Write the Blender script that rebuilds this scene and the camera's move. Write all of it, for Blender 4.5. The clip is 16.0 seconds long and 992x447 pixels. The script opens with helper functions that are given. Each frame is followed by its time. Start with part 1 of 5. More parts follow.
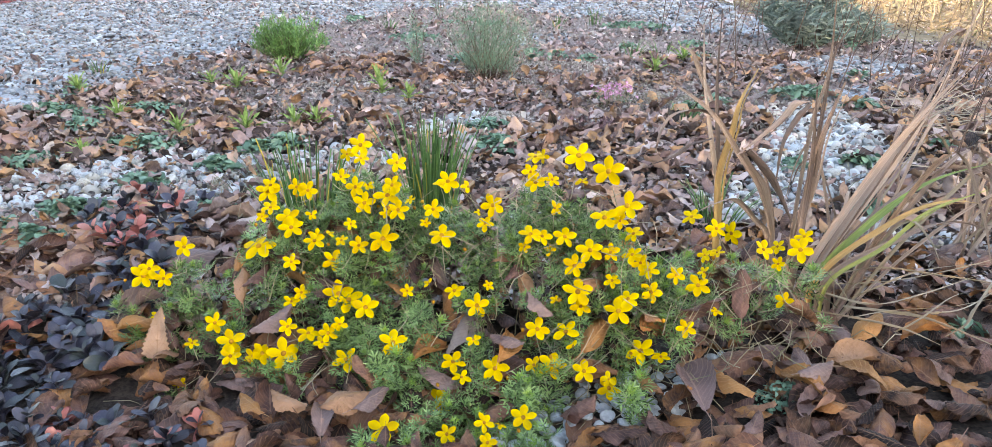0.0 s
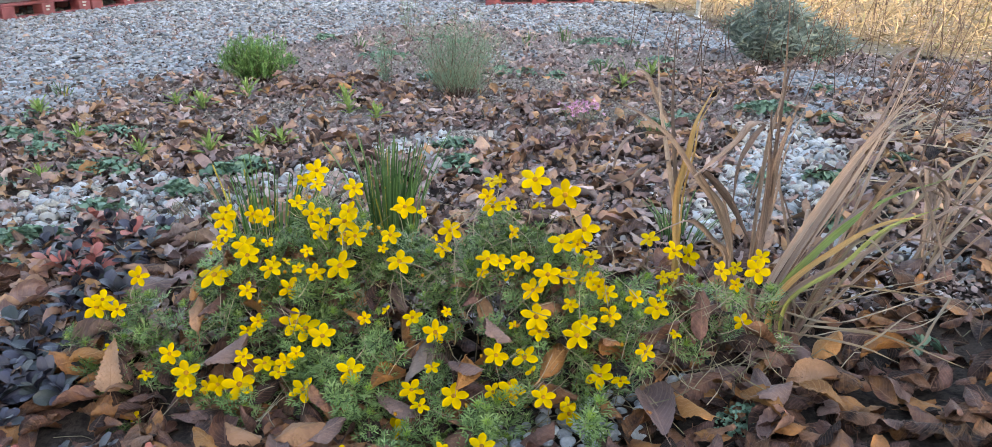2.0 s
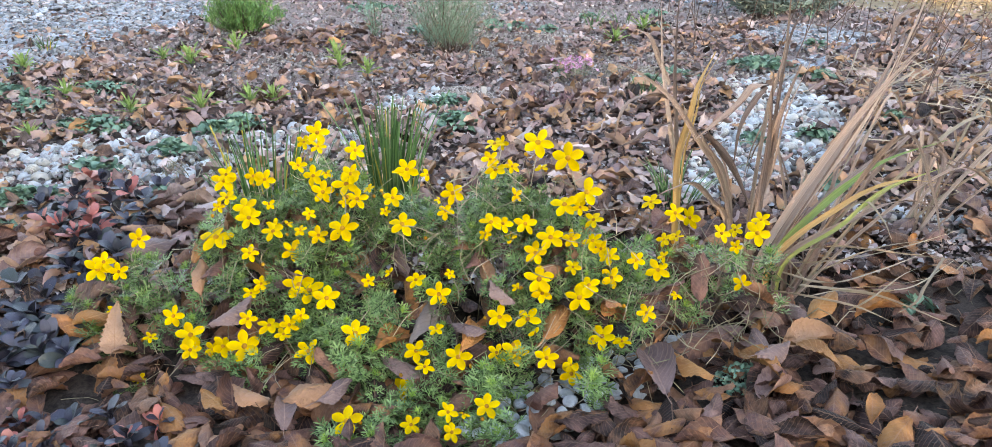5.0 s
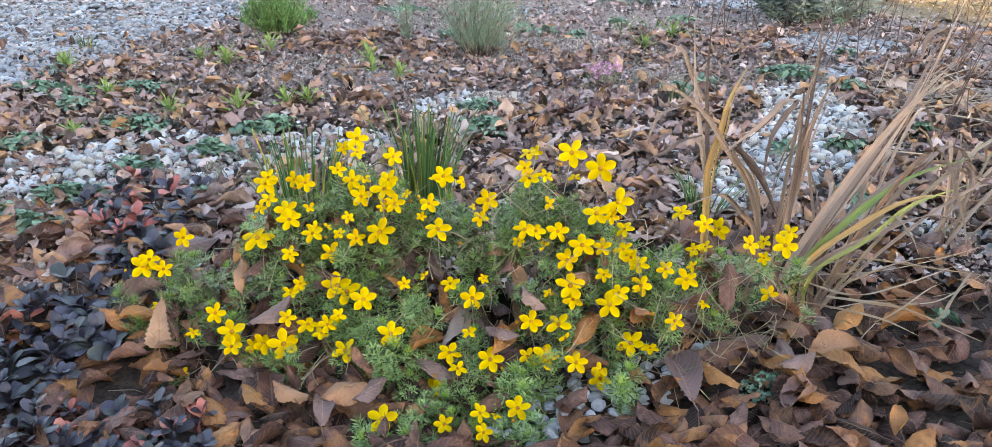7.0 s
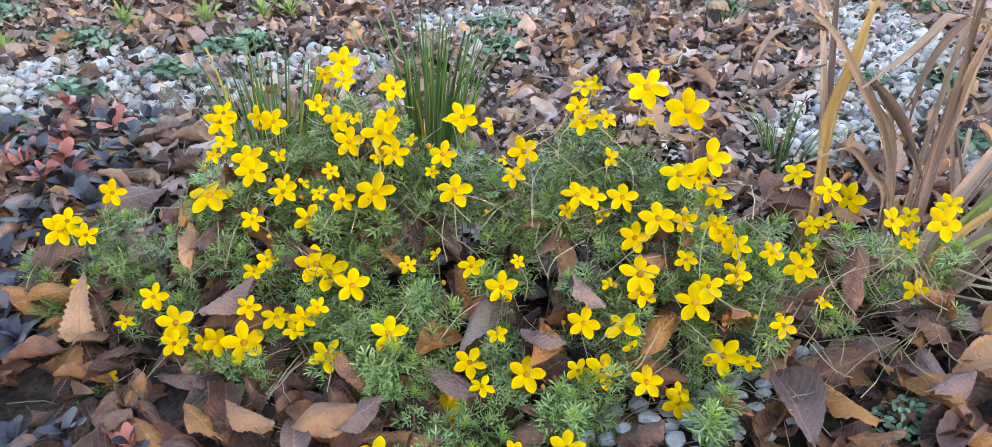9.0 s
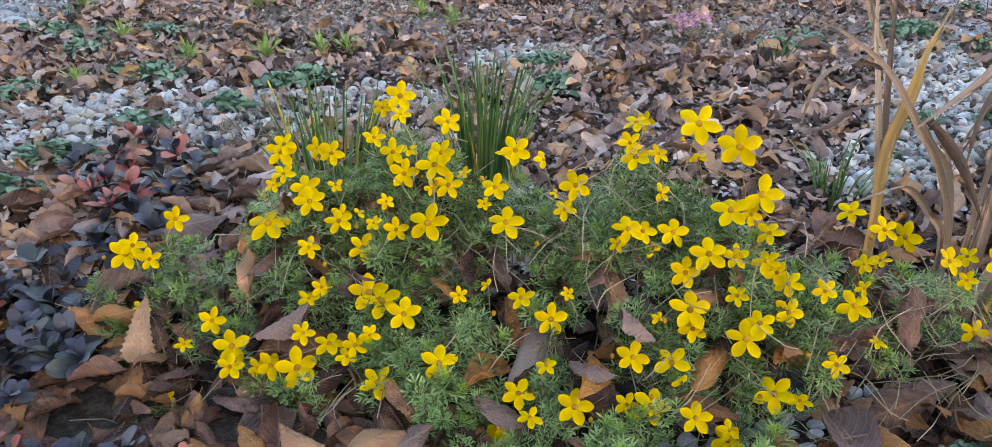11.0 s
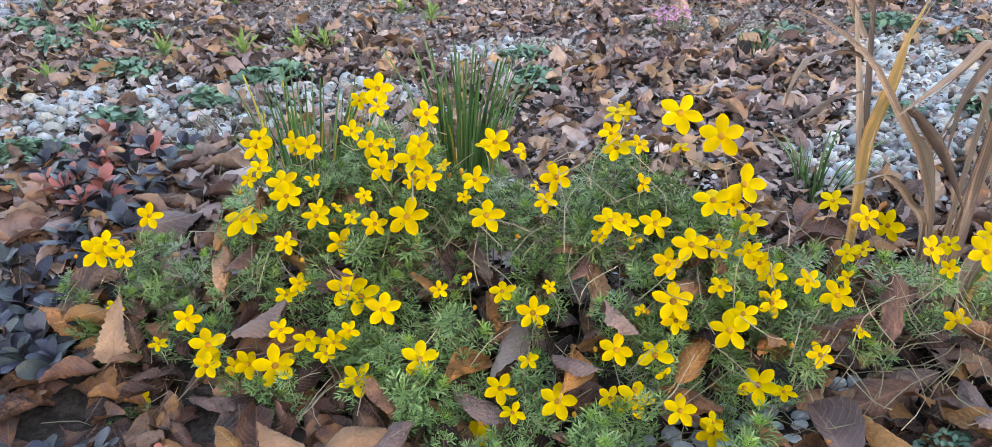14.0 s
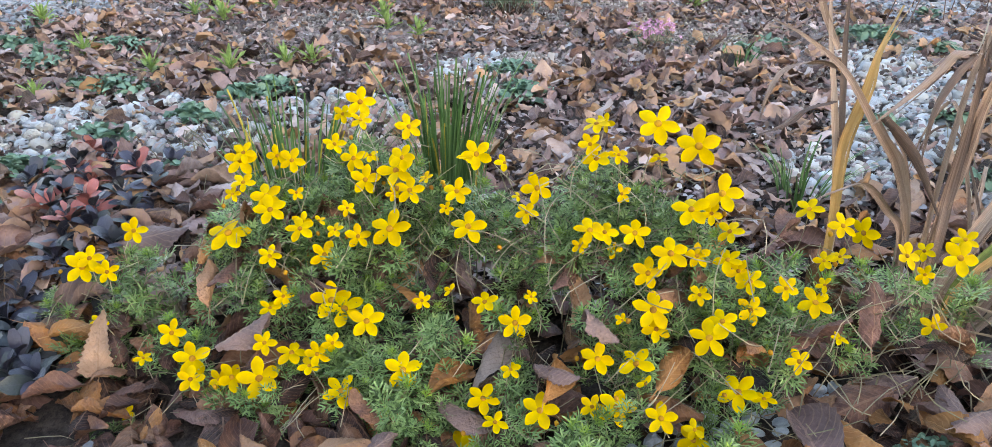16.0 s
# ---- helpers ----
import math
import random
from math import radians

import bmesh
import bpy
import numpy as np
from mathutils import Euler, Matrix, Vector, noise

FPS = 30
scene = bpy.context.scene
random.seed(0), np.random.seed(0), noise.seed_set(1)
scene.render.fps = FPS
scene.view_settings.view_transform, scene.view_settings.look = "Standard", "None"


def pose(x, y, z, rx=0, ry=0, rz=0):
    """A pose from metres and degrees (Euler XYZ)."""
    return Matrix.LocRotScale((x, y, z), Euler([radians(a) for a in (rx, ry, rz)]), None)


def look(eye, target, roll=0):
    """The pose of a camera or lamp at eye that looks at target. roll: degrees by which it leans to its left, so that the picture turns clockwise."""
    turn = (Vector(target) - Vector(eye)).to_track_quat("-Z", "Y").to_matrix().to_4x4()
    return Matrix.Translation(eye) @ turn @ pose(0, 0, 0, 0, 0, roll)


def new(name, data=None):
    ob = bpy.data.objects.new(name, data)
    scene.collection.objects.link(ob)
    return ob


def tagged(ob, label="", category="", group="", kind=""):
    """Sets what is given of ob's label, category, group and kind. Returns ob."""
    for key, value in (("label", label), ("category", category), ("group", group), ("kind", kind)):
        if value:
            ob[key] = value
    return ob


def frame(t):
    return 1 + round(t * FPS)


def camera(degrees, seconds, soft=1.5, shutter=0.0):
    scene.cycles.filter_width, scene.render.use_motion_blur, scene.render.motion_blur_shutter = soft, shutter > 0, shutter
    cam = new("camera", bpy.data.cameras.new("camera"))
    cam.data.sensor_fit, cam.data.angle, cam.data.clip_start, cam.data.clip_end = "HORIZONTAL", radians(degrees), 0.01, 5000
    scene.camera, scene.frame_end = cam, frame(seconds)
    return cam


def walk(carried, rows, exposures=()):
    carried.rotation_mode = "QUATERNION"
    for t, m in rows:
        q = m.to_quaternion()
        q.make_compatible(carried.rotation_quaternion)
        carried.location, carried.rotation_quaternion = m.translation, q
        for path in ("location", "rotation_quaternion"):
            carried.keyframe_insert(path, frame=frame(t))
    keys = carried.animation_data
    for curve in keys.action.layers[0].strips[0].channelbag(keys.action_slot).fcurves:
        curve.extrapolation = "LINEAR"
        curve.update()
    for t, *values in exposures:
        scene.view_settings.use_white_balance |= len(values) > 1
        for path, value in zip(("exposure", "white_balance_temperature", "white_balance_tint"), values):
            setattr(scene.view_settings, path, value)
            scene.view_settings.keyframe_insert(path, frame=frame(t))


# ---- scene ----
cam = camera(62.2, 16.0, soft=0.42)
PATH = [
    (0, (0.033, -0.189, 0.709), (-0.014, 1.679, -0.004), -0.50),
    (0.5, (0.043, -0.204, 0.731), (0.014, 1.664, 0.018), -0.46),
    (1, (0.059, -0.196, 0.727), (0.041, 1.676, 0.022), -0.44),
    (1.5, (0.059, -0.176, 0.733), (0.058, 1.703, 0.047), -0.75),
    (2, (0.069, -0.172, 0.722), (0.074, 1.709, 0.040), -0.83),
    (2.5, (0.069, -0.156, 0.716), (0.076, 1.724, 0.036), -0.83),
    (3, (0.064, -0.149, 0.716), (0.078, 1.731, 0.032), -0.82),
    (3.5, (0.065, -0.158, 0.735), (0.088, 1.727, 0.067), -0.83),
    (4, (0.068, -0.148, 0.725), (0.100, 1.738, 0.058), -0.84),
    (4.5, (0.051, -0.146, 0.725), (0.093, 1.710, -0.019), -0.82),
    (4.7, (0.046, -0.155, 0.731), (0.088, 1.686, -0.049), -0.67),
    (6.8, (0.019, -0.201, 0.769), (0.015, 1.627, -0.041), -0.13),
    (7, (0.020, -0.203, 0.770), (0.005, 1.633, -0.022), -0.09),
    (7.1, (0.016, -0.160, 0.760), (0.005, 1.673, -0.039), -0.07),
    (7.2, (0.000, -0.003, 0.721), (0.004, 1.818, -0.100), 0.0),
    (7.3, (-0.016, 0.142, 0.686), (0.003, 1.954, -0.158), 0.06),
    (7.4, (-0.019, 0.171, 0.678), (0.003, 1.982, -0.169), 0.07),
    (7.5, (-0.019, 0.170, 0.678), (0.003, 1.981, -0.169), 0.07),
    (8, (-0.024, 0.161, 0.681), (-0.013, 1.976, -0.159), 0.33),
    (8.5, (-0.027, 0.175, 0.659), (-0.029, 1.967, -0.228), 0.81),
    (9, (-0.037, 0.184, 0.652), (-0.043, 1.940, -0.304), 0.82),
    (9.2, (-0.042, 0.182, 0.646), (-0.065, 1.936, -0.314), 0.82),
    (11.3, (-0.045, 0.167, 0.656), (-0.165, 1.967, -0.206), 0.28),
    (11.5, (-0.049, 0.166, 0.654), (-0.164, 1.971, -0.199), 0.49),
    (12, (-0.048, 0.170, 0.647), (-0.166, 1.976, -0.204), 0.54),
    (12.5, (-0.044, 0.172, 0.642), (-0.163, 1.977, -0.211), 0.55),
    (13, (-0.036, 0.177, 0.653), (-0.144, 1.976, -0.215), 0.43),
    (13.5, (-0.031, 0.181, 0.644), (-0.120, 1.976, -0.235), 0.32),
    (14, (-0.042, 0.180, 0.643), (-0.117, 1.971, -0.243), 0.29),
    (14.5, (-0.048, 0.176, 0.638), (-0.120, 1.966, -0.252), 0.31),
    (15, (-0.035, 0.174, 0.645), (-0.106, 1.960, -0.253), 0.27),
    (15.5, (-0.026, 0.183, 0.638), (-0.092, 1.967, -0.264), 0.17),
    (16, (-0.028, 0.170, 0.643), (-0.085, 1.977, -0.211), 0.06),
]
EXPOSURE = [(0, 2.98), (0.5, 2.67), (1, 2.58), (1.5, 2.45), (2, 2.59), (2.5, 2.66), (3, 2.66), (3.5, 2.34), (4, 2.32), (4.5, 3.02), (7, 2.87), (7.5, 2.82), (8, 2.25), (8.5, 2.57), (9, 3.01), (11.5, 2.48), (12.5, 2.68), (13.5, 2.82), (14.5, 2.83), (16, 2.85)]
walk(cam, [(t, look(eye, target, roll)) for t, eye, target, roll in PATH], exposures=[(t, stops, 8200, 14) for t, stops in EXPOSURE])

# ---- world, sun ----
SUN_ELEV, SUN_TO = 18.0, Vector((-0.32, 1.0, 0.0)).normalized()
world = bpy.data.worlds.new("sky")
scene.world = world
world.use_nodes = True
wn = world.node_tree.nodes
sky = wn.new("ShaderNodeTexSky")
sky.sky_type = "NISHITA"
sky.sun_disc = False
sky.sun_elevation = radians(SUN_ELEV)
sky.sun_rotation = math.atan2(-SUN_TO.x, -SUN_TO.y)
world.node_tree.links.new(sky.outputs[0], wn["Background"].inputs[0])
wn["Background"].inputs[1].default_value = 0.15
sun = new("sun", bpy.data.lights.new("sun", "SUN"))
sun.data.energy, sun.data.angle, sun.data.color = 2.6, radians(0.6), (1.0, 0.9, 0.76)
sun.matrix_world = look((0, 0, 20), (SUN_TO.x * 20, SUN_TO.y * 20, 20 - 20 * math.tan(radians(SUN_ELEV))))

# ---- materials ----


def surface(name, colors, scale=25.0, rough=0.6, bump=0.3, bump_scale=90.0, rnd=None, share=0.5, glow_through=0.0,
            veins=0.0, spec=0.4, tint=None, detail=6.0, fibre=False):
    """A procedural surface: colours along a ramp that is driven by grain and, with rnd, by a random value for each piece."""
    m = bpy.data.materials.new(name)
    m.use_nodes = True
    nt = m.node_tree
    n, ln = nt.nodes, nt.links
    b = n["Principled BSDF"]
    b.inputs["Roughness"].default_value = rough
    b.inputs["Specular IOR Level"].default_value = spec
    co = n.new("ShaderNodeTexCoord")
    no = n.new("ShaderNodeTexNoise")
    no.inputs["Scale"].default_value, no.inputs["Detail"].default_value = scale, detail
    no.inputs["Roughness"].default_value = 0.62
    if fibre:
        # streaks that run along a blade
        fu, fm = n.new("ShaderNodeUVMap"), n.new("ShaderNodeMapping")
        fm.inputs["Scale"].default_value = (0.09, 1.0, 1.0)
        ln.new(fu.outputs[0], fm.inputs[0])
        ln.new(fm.outputs[0], no.inputs["Vector"])
    else:
        ln.new(co.outputs["Object"], no.inputs["Vector"])
    val = no.outputs["Fac"]
    if rnd:
        src = n.new("ShaderNodeObjectInfo") if rnd == "object" else n.new("ShaderNodeNewGeometry")
        out = src.outputs["Random"] if rnd == "object" else src.outputs["Random Per Island"]
        mx = n.new("ShaderNodeMix")
        mx.inputs[0].default_value = share
        ln.new(val, mx.inputs[2])
        ln.new(out, mx.inputs[3])
        val = mx.outputs[0]
    ramp = n.new("ShaderNodeValToRGB")
    el = ramp.color_ramp.elements
    lo, hi = (0.12, 0.88) if rnd and not fibre else (0.32, 0.68)
    for k, c in enumerate(colors):
        at = lo + (hi - lo) * k / max(len(colors) - 1, 1)
        e = el[k] if k < 2 else el.new(at)
        e.position, e.color = at, (*c, 1)
    ln.new(val, ramp.inputs[0])
    col = ramp.outputs[0]
    # a second, coarser scale of stains
    st = n.new("ShaderNodeTexNoise")
    st.inputs["Scale"].default_value, st.inputs["Detail"].default_value = scale * 0.17, 4.0
    ln.new(co.outputs["Object"], st.inputs["Vector"])
    sr = n.new("ShaderNodeMapRange")
    sr.inputs[1].default_value, sr.inputs[2].default_value = 0.35, 0.7
    sr.inputs[3].default_value, sr.inputs[4].default_value = 0.72, 1.2
    ln.new(st.outputs["Fac"], sr.inputs[0])
    mul = n.new("ShaderNodeMix")
    mul.data_type, mul.blend_type = "RGBA", "MULTIPLY"
    mul.inputs[0].default_value = 1.0
    ln.new(col, mul.inputs[6])
    ln.new(sr.outputs[0], mul.inputs[7])
    col = mul.outputs[2]
    height = no.outputs["Fac"]
    if veins:
        # midrib and side veins from the leaf's own coordinates: u along, v across
        uv = n.new("ShaderNodeUVMap")
        sep = n.new("ShaderNodeSeparateXYZ")
        ln.new(uv.outputs[0], sep.inputs[0])

        def calc(op, a, c):
            q = n.new("ShaderNodeMath")
            q.operation = op
            for i, s in enumerate((a, c)):
                if s is None:
                    continue
                if isinstance(s, (int, float)):
                    q.inputs[i].default_value = s
                else:
                    ln.new(s, q.inputs[i])
            return q.outputs[0]

        av = calc("ABSOLUTE", calc("SUBTRACT", sep.outputs[1], 0.5), None)
        mid = calc("LESS_THAN", av, 0.022)
        side = calc("GREATER_THAN", calc("SINE", calc("MULTIPLY", calc("SUBTRACT", sep.outputs[0], calc("MULTIPLY", av, 0.55)), 62.0), None), 0.86)
        both = calc("MAXIMUM", mid, calc("MULTIPLY", side, 0.55))
        vm = n.new("ShaderNodeMix")
        vm.data_type, vm.blend_type = "RGBA", "MIX"
        ln.new(calc("MULTIPLY", both, veins), vm.inputs[0])
        ln.new(col, vm.inputs[6])
        vm.inputs[7].default_value = (*(tint or (0.42, 0.27, 0.14)), 1)
        col = vm.outputs[2]
        height = calc("ADD", height, calc("MULTIPLY", both, 0.5))
    ln.new(col, b.inputs["Base Color"])
    if bump:
        bn = n.new("ShaderNodeTexNoise")
        bn.inputs["Scale"].default_value, bn.inputs["Detail"].default_value = bump_scale, 5.0
        ln.new(co.outputs["Object"], bn.inputs["Vector"])
        ad = n.new("ShaderNodeMath")
        ad.operation = "ADD"
        ln.new(bn.outputs["Fac"], ad.inputs[0])
        ln.new(height, ad.inputs[1])
        bp = n.new("ShaderNodeBump")
        bp.inputs["Strength"].default_value, bp.inputs["Distance"].default_value = bump, 0.004
        ln.new(ad.outputs[0], bp.inputs["Height"])
        ln.new(bp.outputs[0], b.inputs["Normal"])
    if glow_through:
        tr = n.new("ShaderNodeBsdfTranslucent")
        ms = n.new("ShaderNodeMixShader")
        ms.inputs[0].default_value = glow_through
        ln.new(col, tr.inputs[0])
        ln.new(b.outputs[0], ms.inputs[1])
        ln.new(tr.outputs[0], ms.inputs[2])
        ln.new(ms.outputs[0], n["Material Output"].inputs[0])
    return m


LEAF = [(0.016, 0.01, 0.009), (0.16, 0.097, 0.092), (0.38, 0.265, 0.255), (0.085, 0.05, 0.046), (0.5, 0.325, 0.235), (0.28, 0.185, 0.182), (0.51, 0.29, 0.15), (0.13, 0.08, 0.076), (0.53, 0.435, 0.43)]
# paler, bluer copy of LEAF; distance haze is put into the far leaves' colour
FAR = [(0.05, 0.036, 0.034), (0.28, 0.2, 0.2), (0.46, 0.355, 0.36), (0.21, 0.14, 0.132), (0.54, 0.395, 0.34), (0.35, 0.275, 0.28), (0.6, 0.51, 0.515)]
# darker browns of rotting leaves; near-black stops stand for shade in the gaps
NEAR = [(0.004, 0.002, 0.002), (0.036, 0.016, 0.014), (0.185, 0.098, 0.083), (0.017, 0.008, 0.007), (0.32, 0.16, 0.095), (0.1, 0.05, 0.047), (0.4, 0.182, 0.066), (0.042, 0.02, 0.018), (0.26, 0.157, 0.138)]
leaf_near = surface("shaded_dry_leaf", NEAR, 30, 0.58, 0.8, 200, "island", 0.75, 0.02, 0.35, 0.28, tint=(0.34, 0.2, 0.13))
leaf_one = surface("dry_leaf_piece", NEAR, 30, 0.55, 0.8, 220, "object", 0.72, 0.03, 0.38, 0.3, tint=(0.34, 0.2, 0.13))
leaf_far = surface("hazed_leaf", FAR, 30, 0.6, 0.4, 200, "island", 0.78, 0.05, 0.2, 0.25)
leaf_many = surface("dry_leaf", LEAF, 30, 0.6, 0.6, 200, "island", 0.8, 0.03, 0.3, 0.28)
leaf_tan = surface("tan_leaf", [(0.2, 0.105, 0.062), (0.34, 0.185, 0.11), (0.42, 0.25, 0.165)], 35, 0.62, 0.8, 240, "object", 0.4, 0.06, 0.6, tint=(0.3, 0.17, 0.08))
leaf_pale = surface("pale_leaf", [(0.33, 0.195, 0.125), (0.45, 0.28, 0.19), (0.53, 0.35, 0.25)], 35, 0.62, 0.8, 240, "object", 0.4, 0.06, 0.5, tint=(0.32, 0.19, 0.11))
leaf_rust = surface("rust_leaf", [(0.2, 0.09, 0.035), (0.33, 0.15, 0.05), (0.4, 0.2, 0.075)], 35, 0.58, 0.8, 240, "object", 0.4, 0.06, 0.6, tint=(0.42, 0.24, 0.1))
leaf_mauve = surface("mauve_leaf", [(0.13, 0.085, 0.085), (0.2, 0.135, 0.13), (0.26, 0.175, 0.16)], 30, 0.58, 0.8, 240, "object", 0.4, 0.06, 0.55, tint=(0.33, 0.22, 0.17))
leaf_grey = surface("grey_leaf", [(0.15, 0.12, 0.11), (0.24, 0.19, 0.17), (0.32, 0.26, 0.23)], 40, 0.6, 0.6, 240, "object", 0.4, 0.08, 0.5, tint=(0.14, 0.1, 0.09))
soil = surface("soil", [(0.015, 0.011, 0.01), (0.035, 0.026, 0.022), (0.07, 0.055, 0.048), (0.028, 0.022, 0.018)], 60, 0.9, 0.9, 260)
# beyond the flowers the soil turns to grey-brown sand
nt = soil.node_tree
geo, sep, rim, sand = (nt.nodes.new(k) for k in ("ShaderNodeNewGeometry", "ShaderNodeSeparateXYZ", "ShaderNodeMapRange", "ShaderNodeMix"))
rim.inputs[1].default_value, rim.inputs[2].default_value = 2.8, 3.8
sand.data_type = "RGBA"
was = nt.nodes["Principled BSDF"].inputs["Base Color"].links[0].from_socket
gritty = nt.nodes.new("ShaderNodeTexNoise")
gritty.inputs["Scale"].default_value, gritty.inputs["Detail"].default_value = 140.0, 6.0
gr = nt.nodes.new("ShaderNodeValToRGB")
gr.color_ramp.elements[0].position, gr.color_ramp.elements[0].color = 0.35, (0.1, 0.07, 0.065, 1)
gr.color_ramp.elements[1].position, gr.color_ramp.elements[1].color = 0.68, (0.31, 0.255, 0.245, 1)
nt.links.new(geo.outputs["Position"], sep.inputs[0])
nt.links.new(geo.outputs["Position"], gritty.inputs["Vector"])
rag, shift = nt.nodes.new("ShaderNodeTexNoise"), nt.nodes.new("ShaderNodeMath")
rag.inputs["Scale"].default_value = 0.9
shift.operation = "MULTIPLY_ADD"
shift.inputs[1].default_value = 1.6
nt.links.new(geo.outputs["Position"], rag.inputs["Vector"])
nt.links.new(rag.outputs["Fac"], shift.inputs[0])
nt.links.new(sep.outputs[1], shift.inputs[2])
nt.links.new(shift.outputs[0], rim.inputs[0])
nt.links.new(gritty.outputs["Fac"], gr.inputs[0])
nt.links.new(rim.outputs[0], sand.inputs[0])
nt.links.new(was, sand.inputs[6])
nt.links.new(gr.outputs[0], sand.inputs[7])
nt.links.new(sand.outputs[2], nt.nodes["Principled BSDF"].inputs["Base Color"])
white_stone = surface("white_stone", [(0.2, 0.21, 0.22), (0.42, 0.465, 0.505), (0.56, 0.615, 0.665), (0.46, 0.43, 0.37), (0.68, 0.73, 0.77)], 40, 0.75, 0.5, 160, "island", 0.6)
white_piece = surface("white_stone_piece", [(0.2, 0.21, 0.22), (0.42, 0.465, 0.505), (0.56, 0.615, 0.665), (0.46, 0.43, 0.37), (0.68, 0.73, 0.77)], 40, 0.75, 0.5, 160, "object", 0.6)
# darker, bluer copy of white_stone; distance haze and exposure put into its colour
court_stone = surface("hazed_court_stone", [(0.06, 0.06, 0.06), (0.205, 0.235, 0.27), (0.33, 0.38, 0.44), (0.23, 0.225, 0.215), (0.45, 0.505, 0.57)], 40, 0.8, 0.5, 160, "island", 0.65)
grey_stone = surface("grey_stone", [(0.15, 0.175, 0.2), (0.38, 0.43, 0.48), (0.6, 0.65, 0.7)], 4, 0.55, 0.5, 12, "object", 0.45, spec=0.6)
grit_mat = surface("pale_grit", [(0.14, 0.12, 0.11), (0.28, 0.245, 0.225), (0.44, 0.41, 0.39)], 60, 0.8, 0.4, 200, "island", 0.8)
petal_mat = surface("yellow_petal", [(0.57, 0.36, 0.001), (0.655, 0.442, 0.001), (0.7, 0.495, 0.003)], 5, 0.6, 0.0, 300, "object", 0.55, 0.12, spec=0.1)
disc_mat = surface("ochre_disc", [(0.16, 0.07, 0.005), (0.36, 0.16, 0.005), (0.46, 0.22, 0.006), (0.55, 0.29, 0.008)], 14, 0.8, 0.0, 700, "object", 0.5)
fern_mat = surface("ferny_foliage", [(0.007, 0.015, 0.006), (0.058, 0.11, 0.036), (0.175, 0.295, 0.106), (0.225, 0.35, 0.138), (0.325, 0.425, 0.23)], 26, 0.5, 0.0, 100, "island", 0.5, 0.05)
tip_mat = surface("young_foliage", [(0.12, 0.235, 0.035), (0.21, 0.36, 0.06), (0.29, 0.43, 0.09)], 26, 0.5, 0.0, 100, "island", 0.5, 0.08)
stem_mat = surface("thin_stem", [(0.14, 0.14, 0.08), (0.31, 0.275, 0.19), (0.43, 0.37, 0.29)], 60, 0.7, 0.0, 100, "island", 0.6)
bugle_mat = surface("dark_bugle_leaf", [(0.006, 0.006, 0.011), (0.025, 0.027, 0.049), (0.06, 0.061, 0.098), (0.032, 0.047, 0.045), (0.088, 0.088, 0.122)], 3, 0.42, 0.25, 9, "object", 0.75, 0.0, 0.3, 0.4, tint=(0.065, 0.07, 0.09))
red_mat = surface("red_bugle_leaf", [(0.28, 0.1, 0.095), (0.54, 0.17, 0.15), (0.56, 0.28, 0.22)], 3, 0.45, 0.4, 160, "object", 0.5, 0.1, 0.3, tint=(0.4, 0.16, 0.13))
blade_mat = surface("green_blade", [(0.025, 0.07, 0.025), (0.06, 0.145, 0.045), (0.11, 0.22, 0.07), (0.17, 0.27, 0.13)], 25, 0.4, 0.3, 120, "object", 0.6, 0.12)
gold_mat = surface("yellowed_blade", [(0.35, 0.26, 0.04), (0.5, 0.38, 0.06), (0.42, 0.3, 0.08)], 25, 0.5, 0.3, 120, "object", 0.5, 0.12)
straw_mat = surface("tan_dry_blade", [(0.2, 0.125, 0.095), (0.46, 0.32, 0.245), (0.64, 0.5, 0.41)], 14, 0.6, 0.6, 120, "object", 0.22, 0.08, 0.3, tint=(0.22, 0.13, 0.08), fibre=True)
brown_mat = surface("brown_dry_blade", [(0.12, 0.075, 0.06), (0.28, 0.19, 0.155), (0.44, 0.33, 0.28)], 14, 0.6, 0.6, 120, "object", 0.22, 0.08, 0.3, tint=(0.36, 0.25, 0.18), fibre=True)
goldreed_mat = surface("gold_dry_blade", [(0.3, 0.15, 0.06), (0.5, 0.29, 0.11), (0.55, 0.4, 0.16)], 14, 0.55, 0.5, 120, "object", 0.22, 0.1, 0.3, tint=(0.25, 0.15, 0.06), fibre=True)
darkreed_mat = surface("dark_withered_blade", [(0.06, 0.036, 0.029), (0.16, 0.1, 0.078), (0.28, 0.19, 0.155)], 14, 0.6, 0.6, 120, "object", 0.22, 0.08, 0.3, tint=(0.2, 0.13, 0.1), fibre=True)
greenreed_mat = surface("green_gold_blade", [(0.13, 0.2, 0.05), (0.22, 0.3, 0.08), (0.36, 0.36, 0.12)], 14, 0.5, 0.5, 120, "object", 0.22, 0.12, 0.3, tint=(0.3, 0.28, 0.1), fibre=True)
weed_mat = surface("blue_green_weed", [(0.075, 0.165, 0.12), (0.155, 0.285, 0.2), (0.25, 0.385, 0.275)], 40, 0.5, 0.3, 160, "island", 0.55, 0.12)
sprout_mat = surface("bright_sprout", [(0.12, 0.22, 0.06), (0.22, 0.34, 0.1), (0.33, 0.44, 0.17)], 40, 0.5, 0.2, 160, "island", 0.55, 0.2)
shrub_mat = surface("bright_shrub_leaf", [(0.07, 0.18, 0.05), (0.15, 0.31, 0.09), (0.25, 0.42, 0.14)], 20, 0.5, 0.0, 100, "island", 0.6, 0.2)
feather_mat = surface("grey_green_needle", [(0.09, 0.175, 0.12), (0.18, 0.29, 0.21), (0.3, 0.4, 0.29)], 20, 0.6, 0.0, 100, "island", 0.6, 0.15)
